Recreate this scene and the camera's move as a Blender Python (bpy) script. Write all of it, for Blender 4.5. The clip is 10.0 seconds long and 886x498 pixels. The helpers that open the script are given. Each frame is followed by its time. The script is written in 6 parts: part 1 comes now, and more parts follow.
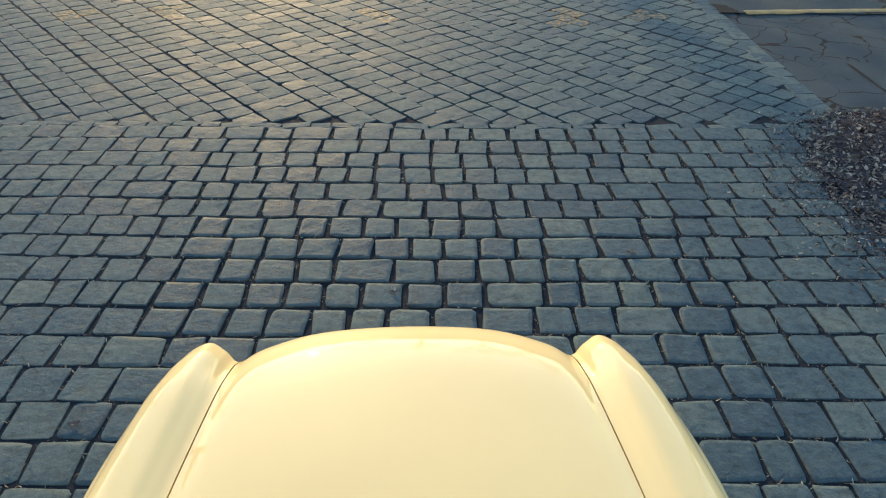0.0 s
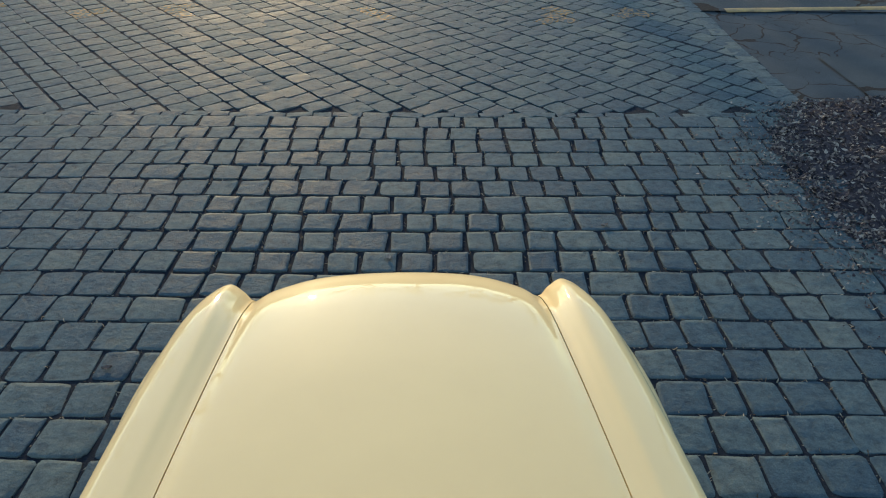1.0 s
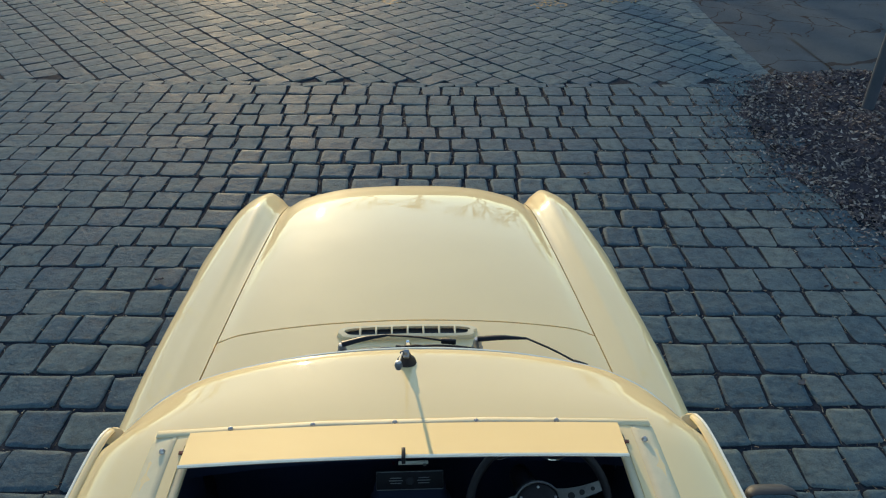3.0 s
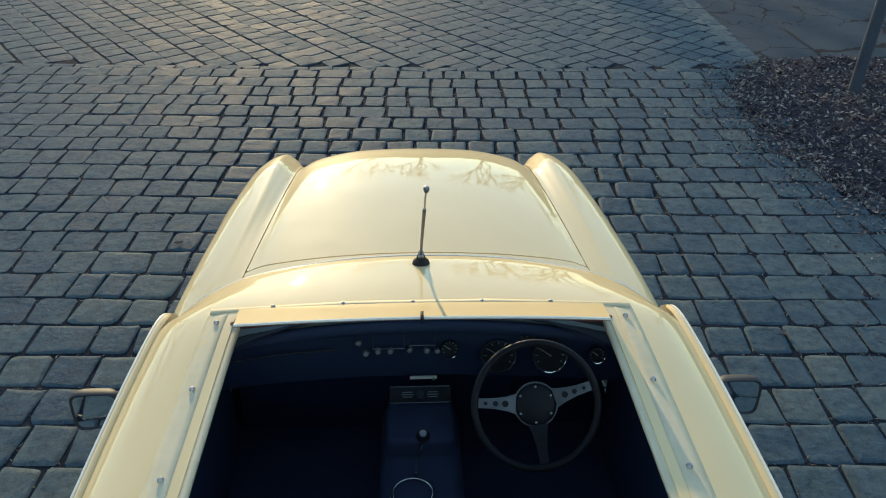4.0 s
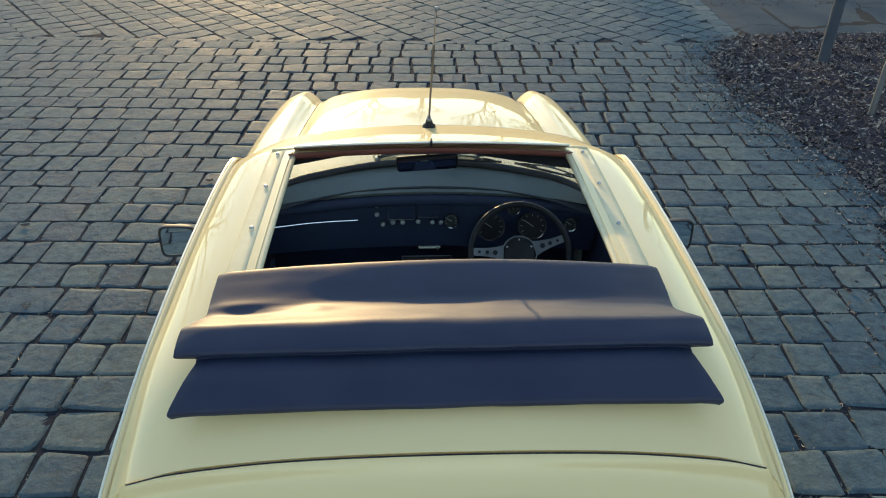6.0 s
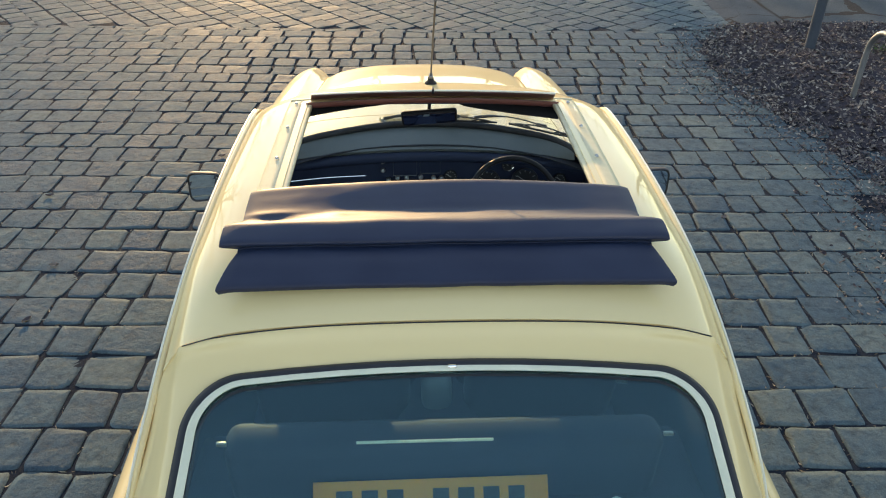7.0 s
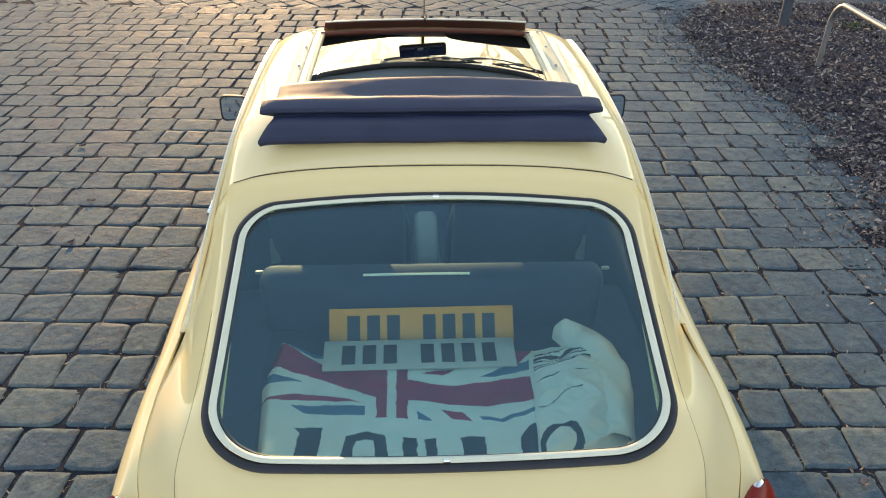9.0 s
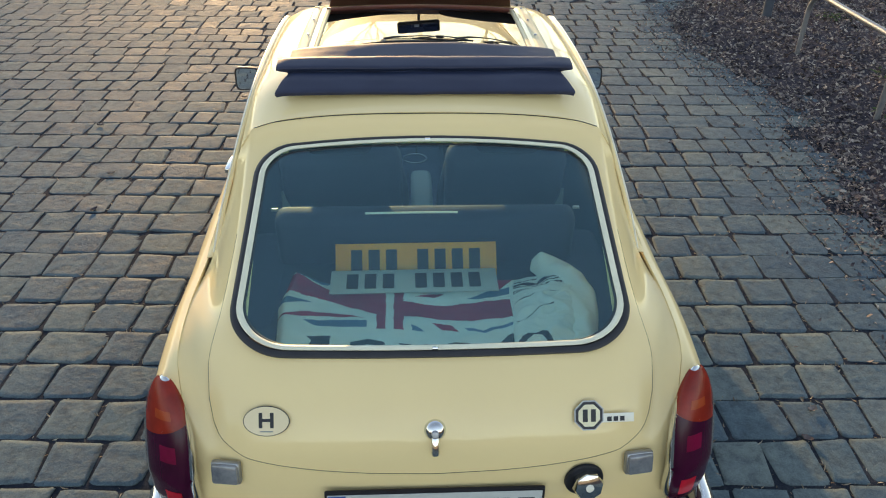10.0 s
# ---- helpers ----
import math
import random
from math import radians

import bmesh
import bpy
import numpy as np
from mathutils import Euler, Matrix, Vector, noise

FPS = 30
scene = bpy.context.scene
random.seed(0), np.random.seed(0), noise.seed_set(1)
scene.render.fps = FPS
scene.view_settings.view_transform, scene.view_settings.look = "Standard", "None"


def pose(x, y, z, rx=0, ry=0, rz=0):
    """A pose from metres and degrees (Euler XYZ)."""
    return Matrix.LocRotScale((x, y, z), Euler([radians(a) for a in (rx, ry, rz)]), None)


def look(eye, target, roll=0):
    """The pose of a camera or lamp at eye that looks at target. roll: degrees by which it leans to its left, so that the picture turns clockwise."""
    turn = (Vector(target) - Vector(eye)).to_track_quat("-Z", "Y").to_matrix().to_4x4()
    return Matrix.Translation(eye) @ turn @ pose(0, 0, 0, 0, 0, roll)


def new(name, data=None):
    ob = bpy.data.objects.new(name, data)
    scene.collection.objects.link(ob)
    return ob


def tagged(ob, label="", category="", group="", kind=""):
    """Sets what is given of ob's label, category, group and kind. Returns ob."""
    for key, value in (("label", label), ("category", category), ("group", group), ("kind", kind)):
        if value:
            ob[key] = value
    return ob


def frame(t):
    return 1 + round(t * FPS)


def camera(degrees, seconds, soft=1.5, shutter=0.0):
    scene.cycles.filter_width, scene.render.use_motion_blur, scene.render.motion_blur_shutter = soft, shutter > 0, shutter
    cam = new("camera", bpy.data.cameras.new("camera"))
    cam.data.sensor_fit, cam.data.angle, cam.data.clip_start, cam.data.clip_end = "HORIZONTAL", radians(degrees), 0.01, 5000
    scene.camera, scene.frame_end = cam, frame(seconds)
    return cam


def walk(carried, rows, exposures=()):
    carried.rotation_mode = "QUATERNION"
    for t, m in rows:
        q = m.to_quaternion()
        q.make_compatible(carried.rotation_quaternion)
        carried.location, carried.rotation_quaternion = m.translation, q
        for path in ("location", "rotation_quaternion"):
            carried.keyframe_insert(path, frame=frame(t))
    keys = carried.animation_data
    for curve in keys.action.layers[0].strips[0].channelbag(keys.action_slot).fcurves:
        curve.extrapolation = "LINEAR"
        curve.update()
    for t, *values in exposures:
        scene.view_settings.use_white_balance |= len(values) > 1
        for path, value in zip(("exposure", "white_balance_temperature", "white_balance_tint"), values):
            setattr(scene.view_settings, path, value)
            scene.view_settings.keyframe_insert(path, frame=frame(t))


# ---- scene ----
import collections

# ---------------- camera and walk ----------------
cam = camera(61.2, 10.0, soft=1.1)
PATH = [
    (0, (0.018, 0.021, 2.102), (0.033, 1.705, 1.022), 0.7),
    (0.5, (0.048, -0.187, 2.139), (0.063, 1.497, 1.06), 0.7),
    (1, (0.065, -0.391, 2.182), (0.081, 1.294, 1.105), 0.65),
    (1.5, (0.082, -0.572, 2.21), (0.098, 1.113, 1.133), 0.65),
    (2, (0.082, -0.733, 2.218), (0.098, 0.952, 1.14), 0.7),
    (2.5, (0.072, -0.908, 2.209), (0.087, 0.777, 1.132), 0.7),
    (4, (0.034, -1.361, 2.152), (0.051, 0.326, 1.078), 0.8),
    (4.5, (0.026, -1.521, 2.122), (0.044, 0.168, 1.051), 0.8),
    (5, (0.022, -1.694, 2.098), (0.039, -0.003, 1.029), 0.75),
    (5.5, (0.025, -1.847, 2.091), (0.042, -0.156, 1.024), 0.8),
    (7, (0.024, -2.304, 2.061), (0.04, -0.612, 0.995), 0.8),
    (7.5, (0.02, -2.444, 2.048), (0.037, -0.753, 0.981), 0.85),
    (8, (0.029, -2.589, 2.03), (0.046, -0.898, 0.962), 0.85),
    (8.5, (0.039, -2.727, 2.019), (0.057, -1.036, 0.952), 0.85),
    (9, (0.058, -2.879, 2.02), (0.074, -1.188, 0.952), 0.85),
    (9.5, (0.078, -3.061, 2.025), (0.093, -1.37, 0.958), 0.85),
    (10, (0.084, -3.238, 2.025), (0.1, -1.546, 0.959), 0.85),
]
EXPOSURES = [(0, 1.94, 7000, 10), (0.5, 1.68, 6700, 10), (1.5, 1.47, 6350, 10), (2.5, 1.37, 6300, 10), (5.5, 1.74, 6650, 10), (7.5, 2.18, 7900, 21), (9, 2.38, 8200, 23), (9.5, 2.28, 8200, 23), (10, 2.14, 8000, 22)]
walk(cam, [(t, look(eye, target, roll)) for t, eye, target, roll in PATH], EXPOSURES)

# ---------------- sky and sun ----------------
SUN_AZ, SUN_EL = 13.6, 9.0  # degrees towards -x from +y; above the horizon
world = bpy.data.worlds.new("sky")
scene.world = world
world.use_nodes = True
wn = world.node_tree.nodes
sky = wn.new("ShaderNodeTexSky")
sky.sky_type = "NISHITA"
sky.sun_disc = False
sky.sun_elevation = radians(SUN_EL)
sky.sun_rotation = radians(-SUN_AZ)
sky.air_density, sky.dust_density, sky.ozone_density = 1.0, 0.0, 1.0
wn["Background"].inputs["Strength"].default_value = 0.13
world.node_tree.links.new(sky.outputs["Color"], wn["Background"].inputs["Color"])

sun_lamp = new("sun", bpy.data.lights.new("sun", "SUN"))
sun_lamp.data.energy = 1.6
sun_lamp.data.angle = radians(0.6)
sun_lamp.data.color = (1.0, 0.75, 0.40)
sun_lamp.matrix_world = look((0, 0, 0), (math.sin(radians(SUN_AZ)) * math.cos(radians(SUN_EL)),
                                         -math.cos(radians(SUN_AZ)) * math.cos(radians(SUN_EL)), -math.sin(radians(SUN_EL))))


# ---------------- materials ----------------
def nodes_of(name):
    m = bpy.data.materials.new(name)
    m.use_nodes = True
    nt = m.node_tree
    return m, nt, nt.nodes, nt.links, nt.nodes["Principled BSDF"]


def coords(nt, world_space=False):
    if world_space:
        return nt.nodes.new("ShaderNodeNewGeometry").outputs["Position"]
    return nt.nodes.new("ShaderNodeTexCoord").outputs["Object"]


def noise_tex(nt, vec, scale, detail=4.0, rough=0.55):
    n = nt.nodes.new("ShaderNodeTexNoise")
    n.inputs["Scale"].default_value = scale
    n.inputs["Detail"].default_value = detail
    n.inputs["Roughness"].default_value = rough
    nt.links.new(vec, n.inputs["Vector"])
    return n.outputs["Fac"]


def ramp(nt, fac, stops):
    r = nt.nodes.new("ShaderNodeValToRGB")
    el = r.color_ramp.elements
    while len(el) < len(stops):
        el.new(0.5)
    for e, (p, c) in zip(el, stops):
        e.position = p
        e.color = (*c, 1)
    nt.links.new(fac, r.inputs["Fac"])
    return r.outputs["Color"]


def mix(nt, fac, a, b, mode="MIX"):
    m = nt.nodes.new("ShaderNodeMix")
    m.data_type = "RGBA"
    m.blend_type = mode
    for sock, val in ((m.inputs["Factor"], fac), (m.inputs[6], a), (m.inputs[7], b)):
        if isinstance(val, (int, float)):
            sock.default_value = val
        elif isinstance(val, tuple):
            sock.default_value = (*val, 1)
        else:
            nt.links.new(val, sock)
    return m.outputs[2]


def math_node(nt, op, a, b=0.0):
    m = nt.nodes.new("ShaderNodeMath")
    m.operation = op
    for sock, val in ((m.inputs[0], a), (m.inputs[1], b)):
        if isinstance(val, (int, float)):
            sock.default_value = val
        else:
            nt.links.new(val, sock)
    return m.outputs[0]


def bump(nt, height, strength, distance, normal=None):
    b = nt.nodes.new("ShaderNodeBump")
    b.inputs["Strength"].default_value = strength
    b.inputs["Distance"].default_value = distance
    nt.links.new(height, b.inputs["Height"])
    if normal is not None:
        nt.links.new(normal, b.inputs["Normal"])
    return b.outputs["Normal"]


def surface(name, c1, c2, scale=8.0, rough=0.6, rough_var=0.1, metal=0.0, fine=120.0, relief=0.0005, strength=0.4,
            coat=0.0, spec=0.5, world_space=False):
    """A plain material with variation at two scales."""
    m, nt, n, l, p = nodes_of(name)
    v = coords(nt, world_space)
    big, small = noise_tex(nt, v, scale), noise_tex(nt, v, fine, 3.0)
    both = math_node(nt, "ADD", math_node(nt, "MULTIPLY", big, 0.65), math_node(nt, "MULTIPLY", small, 0.35))
    l.new(ramp(nt, both, [(0.3, c1), (0.7, c2)]), p.inputs["Base Color"])
    l.new(math_node(nt, "ADD", math_node(nt, "MULTIPLY", big, 2 * rough_var), rough - rough_var), p.inputs["Roughness"])
    p.inputs["Metallic"].default_value = metal
    p.inputs["Coat Weight"].default_value = coat
    p.inputs["Coat Roughness"].default_value = 0.04
    p.inputs["Specular IOR Level"].default_value = spec
    if relief:
        l.new(bump(nt, small, strength, relief), p.inputs["Normal"])
    return m


def paint_material():
    """Cream car paint: clear coat, faint orange peel, thin film of dust."""
    m, nt, n, l, p = nodes_of("cream_paint")
    v = coords(nt)
    dust = noise_tex(nt, v, 3.0, 6.0)
    l.new(ramp(nt, dust, [(0.3, (0.868, 0.662, 0.338)), (0.75, (0.828, 0.628, 0.322))]), p.inputs["Base Color"])
    l.new(math_node(nt, "ADD", math_node(nt, "MULTIPLY", noise_tex(nt, v, 9.0, 5.0), 0.16), 0.42), p.inputs["Roughness"])
    p.inputs["Coat Weight"].default_value = 0.75
    p.inputs["Specular IOR Level"].default_value = 0.02
    l.new(math_node(nt, "ADD", math_node(nt, "MULTIPLY", noise_tex(nt, v, 14.0, 6.0), 0.03), 0.006), p.inputs["Coat Roughness"])
    l.new(bump(nt, noise_tex(nt, v, 35.0, 2.0), 0.05, 0.001), p.inputs["Coat Normal"])
    return m


def stone_material(name="basalt_setts", tint=1.0, yellow=False):
    """Grey basalt setts: each one its own shade, pitted top, worn polish."""
    m, nt, n, l, p = nodes_of(name)
    v = coords(nt, True)
    geo, info = n.new("ShaderNodeNewGeometry"), n.new("ShaderNodeObjectInfo")
    own = math_node(nt, "FRACT", math_node(nt, "ADD", geo.outputs["Random Per Island"], info.outputs["Random"]))
    big, mid, fine = noise_tex(nt, v, 5.0, 5.0), noise_tex(nt, v, 19.0, 8.0, 0.68), noise_tex(nt, v, 190.0, 3.0)
    base = ramp(nt, own, [(0.0, (0.056, 0.092, 0.117)), (0.35, (0.071, 0.110, 0.132)), (0.7, (0.088, 0.127, 0.142)), (0.95, (0.117, 0.150, 0.152))])
    dirt = ramp(nt, mid, [(0.30, (0.42, 0.42, 0.44)), (0.5, (0.95, 0.95, 0.95)), (0.7, (1.3, 1.28, 1.22))])
    col = mix(nt, 0.75, base, dirt, "MULTIPLY")
    col = mix(nt, 0.5, col, ramp(nt, big, [(0.3, (0.75, 0.8, 0.9)), (0.7, (1.12, 1.08, 1.0))]), "MULTIPLY")
    if yellow:
        mask = ramp(nt, noise_tex(nt, v, 22.0, 5.0), [(0.47, (0, 0, 0)), (0.64, (1, 1, 1))])
        col = mix(nt, mask, col, (0.36, 0.21, 0.07))
    col = mix(nt, 0.45, col, ramp(nt, fine, [(0.3, (0.62, 0.63, 0.66)), (0.5, (1.0, 1.0, 1.0)), (0.7, (1.45, 1.42, 1.35))]), "MULTIPLY")
    ridge = math_node(nt, "ABSOLUTE", math_node(nt, "SUBTRACT", noise_tex(nt, v, 6.5, 4.0, 0.6), 0.5))
    crease = ramp(nt, ridge, [(0.0, (0.45, 0.46, 0.50)), (0.018, (1.0, 1.0, 1.0))])
    col = mix(nt, 0.3, col, crease, "MULTIPLY")
    l.new(col, p.inputs["Base Color"])
    rough = math_node(nt, "ADD", math_node(nt, "MULTIPLY", mid, 0.35), math_node(nt, "MULTIPLY", own, 0.12))
    l.new(math_node(nt, "ADD", rough, 0.54), p.inputs["Roughness"])
    p.inputs["Specular IOR Level"].default_value = 0.12
    nrm = bump(nt, noise_tex(nt, v, 9.0, 4.0), 0.5, 0.02)
    nrm = bump(nt, mid, 0.75, 0.008, nrm)
    nrm = bump(nt, noise_tex(nt, v, 60.0, 6.0, 0.7), 0.5, 0.004, nrm)
    nrm = bump(nt, fine, 0.4, 0.0015, nrm)
    l.new(nrm, p.inputs["Normal"])
    return m


def joint_material():
    m, nt, n, l, p = nodes_of("joint_dirt")
    v = coords(nt, True)
    a, b = noise_tex(nt, v, 14.0, 6.0, 0.7), noise_tex(nt, v, 160.0, 4.0, 0.7)
    col = ramp(nt, a, [(0.3, (0.010, 0.016, 0.028)), (0.55, (0.022, 0.029, 0.042)), (0.75, (0.055, 0.060, 0.068))])
    l.new(mix(nt, 0.6, col, ramp(nt, b, [(0.3, (0.5, 0.5, 0.5)), (0.75, (1.6, 1.5, 1.35))]), "MULTIPLY"), p.inputs["Base Color"])
    p.inputs["Roughness"].default_value = 0.95
    p.inputs["Specular IOR Level"].default_value = 0.06
    l.new(bump(nt, b, 0.9, 0.006), p.inputs["Normal"])
    return m


def asphalt_material(name, lo, hi, crack_scale):
    """Old asphalt with a net of cracks and patches."""
    m, nt, n, l, p = nodes_of(name)
    v = coords(nt, True)
    warp = n.new("ShaderNodeVectorMath")
    warp.operation = "ADD"
    wob = n.new("ShaderNodeTexNoise")
    wob.inputs["Scale"].default_value = 3.0
    l.new(v, wob.inputs["Vector"])
    l.new(v, warp.inputs[0])
    sc = n.new("ShaderNodeVectorMath")
    sc.operation = "SCALE"
    sc.inputs["Scale"].default_value = 0.35
    l.new(wob.outputs["Color"], sc.inputs[0])
    l.new(sc.outputs[0], warp.inputs[1])
    vor = n.new("ShaderNodeTexVoronoi")
    vor.feature = "DISTANCE_TO_EDGE"
    vor.inputs["Scale"].default_value = crack_scale
    l.new(warp.outputs[0], vor.inputs["Vector"])
    gate = noise_tex(nt, v, 0.9, 2.0)
    width = math_node(nt, "MULTIPLY", math_node(nt, "MAXIMUM", math_node(nt, "SUBTRACT", gate, 0.38), 0.0), 0.16)
    crack = math_node(nt, "LESS_THAN", vor.outputs["Distance"], width)
    a, b = noise_tex(nt, v, 2.2, 5.0), noise_tex(nt, v, 220.0, 3.0)
    col = ramp(nt, a, [(0.3, lo), (0.7, hi)])
    col = mix(nt, 0.5, col, ramp(nt, b, [(0.3, (0.6, 0.6, 0.6)), (0.7, (1.35, 1.35, 1.35))]), "MULTIPLY")
    l.new(mix(nt, crack, col, (0.012, 0.012, 0.014)), p.inputs["Base Color"])
    p.inputs["Roughness"].default_value = 0.85
    p.inputs["Specular IOR Level"].default_value = 0.15
    h = math_node(nt, "SUBTRACT", math_node(nt, "MULTIPLY", b, 0.3), crack)
    l.new(bump(nt, h, 0.8, 0.006), p.inputs["Normal"])
    return m


def random_material(name, stops, rough=0.8, spec=0.12):
    """Colour picked per loose piece."""
    m, nt, n, l, p = nodes_of(name)
    geo, info = n.new("ShaderNodeNewGeometry"), n.new("ShaderNodeObjectInfo")
    own = math_node(nt, "FRACT", math_node(nt, "ADD", geo.outputs["Random Per Island"], info.outputs["Random"]))
    v = coords(nt, True)
    col = ramp(nt, own, stops)
    l.new(mix(nt, 0.6, col, ramp(nt, noise_tex(nt, v, 90.0), [(0.3, (0.6, 0.6, 0.6)), (0.7, (1.3, 1.3, 1.3))]), "MULTIPLY"), p.inputs["Base Color"])
    p.inputs["Roughness"].default_value = rough
    p.inputs["Specular IOR Level"].default_value = spec
    return m


def glass_material(name, tint, sheen, gloss_tint=(1.0, 1.0, 1.0)):
    """Thin car glass: clear and tinted, with a sheen by Fresnel coloured by gloss_tint."""
    m = bpy.data.materials.new(name)
    m.use_nodes = True
    nt = m.node_tree
    n, l = nt.nodes, nt.links
    n.remove(n["Principled BSDF"])
    clear, gloss, fres, mx = (n.new("ShaderNodeBsdfTransparent"), n.new("ShaderNodeBsdfGlossy"), n.new("ShaderNodeLayerWeight"), n.new("ShaderNodeMixShader"))
    clear.inputs["Color"].default_value = (*tint, 1)
    gloss.inputs["Color"].default_value = (*gloss_tint, 1)
    gloss.inputs["Roughness"].default_value = 0.015
    fres.inputs["Blend"].default_value = 0.5
    curve = math_node(nt, "MULTIPLY", math_node(nt, "POWER", fres.outputs["Facing"], 5.0), 1.0 - sheen)
    l.new(math_node(nt, "ADD", curve, sheen), mx.inputs[0])
    l.new(clear.outputs[0], mx.inputs[1])
    l.new(gloss.outputs[0], mx.inputs[2])
    l.new(mx.outputs[0], n["Material Output"].inputs["Surface"])
    return m


def vinyl_material():
    m, nt, n, l, p = nodes_of("black_vinyl")
    v = coords(nt)
    vor = n.new("ShaderNodeTexVoronoi")
    vor.inputs["Scale"].default_value = 420.0
    l.new(v, vor.inputs["Vector"])
    a = noise_tex(nt, v, 7.0, 4.0)
    l.new(ramp(nt, a, [(0.3, (0.010, 0.022, 0.056)), (0.7, (0.016, 0.030, 0.068))]), p.inputs["Base Color"])
    p.inputs["Specular IOR Level"].default_value = 0.48
    # orange of the low sun is put into the specular tint
    p.inputs["Specular Tint"].default_value = (1.0, 0.74, 0.46, 1)
    l.new(math_node(nt, "ADD", math_node(nt, "MULTIPLY", a, 0.10), 0.50), p.inputs["Roughness"])
    nrm = bump(nt, noise_tex(nt, v, 9.0, 2.0), 0.12, 0.008)
    l.new(bump(nt, vor.outputs["Distance"], 0.16, 0.0006, nrm), p.inputs["Normal"])
    return m


def lens_material(name, c):
    m, nt, n, l, p = nodes_of(name)
    v = coords(nt)
    w = n.new("ShaderNodeTexWave")
    w.inputs["Scale"].default_value = 55.0
    l.new(v, w.inputs["Vector"])
    l.new(ramp(nt, noise_tex(nt, v, 18.0), [(0.3, tuple(x * 0.6 for x in c)), (0.7, c)]), p.inputs["Base Color"])
    p.inputs["Roughness"].default_value = 0.22
    p.inputs["Specular IOR Level"].default_value = 0.3
    p.inputs["Subsurface Weight"].default_value = 0.0
    l.new(bump(nt, w.outputs["Fac"], 0.12, 0.0008), p.inputs["Normal"])
    return m


PAINT = paint_material()
STONE, STONE_YELLOW, JOINT = stone_material(), stone_material("basalt_setts_yellow_paint", yellow=True), joint_material()
ASPHALT = asphalt_material("old_asphalt", (0.028, 0.045, 0.062), (0.048, 0.067, 0.084), 2.6)
ASPHALT_PATCH = asphalt_material("asphalt_patch", (0.030, 0.047, 0.062), (0.048, 0.066, 0.081), 0.7)
GROUND = surface("bare_ground", (0.05, 0.045, 0.04), (0.10, 0.09, 0.075), 1.5, 0.95, 0.03, fine=40, relief=0.01, spec=0.05, world_space=True)
SOIL = surface("dark_mulch_soil", (0.036, 0.034, 0.044), (0.075, 0.066, 0.074), 6.0, 0.95, 0.03, fine=70, relief=0.012, strength=0.9, spec=0.03, world_space=True)
LEAF = random_material("dry_leaves", [(0.0, (0.045, 0.038, 0.048)), (0.5, (0.120, 0.098, 0.098)), (0.86, (0.24, 0.20, 0.17)), (0.98, (0.38, 0.33, 0.28))])
STRAW = random_material("straw_litter", [(0.0, (0.10, 0.08, 0.06)), (0.6, (0.22, 0.18, 0.13)), (1.0, (0.38, 0.34, 0.26))])
WEED = random_material("weed_leaves", [(0.0, (0.03, 0.055, 0.02)), (1.0, (0.07, 0.11, 0.04))])
YELLOW_PAINT = surface("worn_yellow_road_paint", (0.14, 0.11, 0.075), (0.48, 0.32, 0.11), 9.0, 0.8, fine=45, relief=0.002, world_space=True)
STEEL = surface("galvanised_steel", (0.30, 0.31, 0.32), (0.42, 0.42, 0.42), 6.0, 0.42, 0.1, metal=0.9, fine=60)
POST_PAINT = surface("grey_post_paint", (0.032, 0.045, 0.064), (0.052, 0.067, 0.088), 5.0, 0.5, fine=80)
RAIL_STEEL = surface("weathered_galvanised_tube", (0.16, 0.17, 0.18), (0.26, 0.26, 0.26), 6.0, 0.5, 0.1, metal=0.6, fine=60)
CHROME = surface("chrome", (0.62, 0.62, 0.60), (0.75, 0.74, 0.71), 12.0, 0.1, 0.04, metal=1.0, relief=0.0)
DULL_TRIM = surface("dull_bright_trim", (0.74, 0.70, 0.58), (0.86, 0.82, 0.68), 12.0, 0.42, 0.08, metal=0.0, relief=0.0)
BRIGHT_RING = surface("dull_polished_window_trim", (0.66, 0.64, 0.48), (0.78, 0.75, 0.57), 12.0, 0.38, 0.08, metal=0.05, relief=0.0)
SPOKE = surface("brushed_spoke_alloy", (0.12, 0.125, 0.13), (0.20, 0.205, 0.21), 30.0, 0.32, 0.08, metal=0.9, fine=240)
DARK_STEEL = surface("dark_satin_steel", (0.015, 0.018, 0.024), (0.03, 0.034, 0.04), 20.0, 0.6, 0.08, metal=0.1)
RUBBER = surface("black_rubber", (0.010, 0.011, 0.014), (0.025, 0.026, 0.03), 20.0, 0.55, 0.1)
BLACK = surface("black_plastic", (0.010, 0.010, 0.012), (0.020, 0.020, 0.024), 20.0, 0.45, 0.1, spec=0.22)
DARK_GAP = surface("dark_under_panels", (0.010, 0.012, 0.018), (0.017, 0.019, 0.026), 20.0, 0.8, 0.1)
TRIM = surface("dark_navy_interior_trim", (0.016, 0.026, 0.056), (0.026, 0.038, 0.074), 6.0, 0.7, 0.1, fine=200, spec=0.25)
DASH_PAD = surface("dark_dash_pad", (0.085, 0.105, 0.105), (0.125, 0.145, 0.140), 6.0, 0.45, 0.08, fine=220)
CARPET = surface("navy_carpet", (0.024, 0.036, 0.074), (0.034, 0.048, 0.092), 10.0, 0.95, 0.03, fine=300, relief=0.003)
HEADER_TRIM = surface("dark_red_brown_header_vinyl", (0.120, 0.036, 0.030), (0.19, 0.064, 0.048), 8.0, 0.32, 0.08, fine=200)
VINYL = vinyl_material()
GREY_TRIM = surface("light_grey_trim", (0.16, 0.19, 0.20), (0.24, 0.27, 0.27), 10.0, 0.6, fine=200)
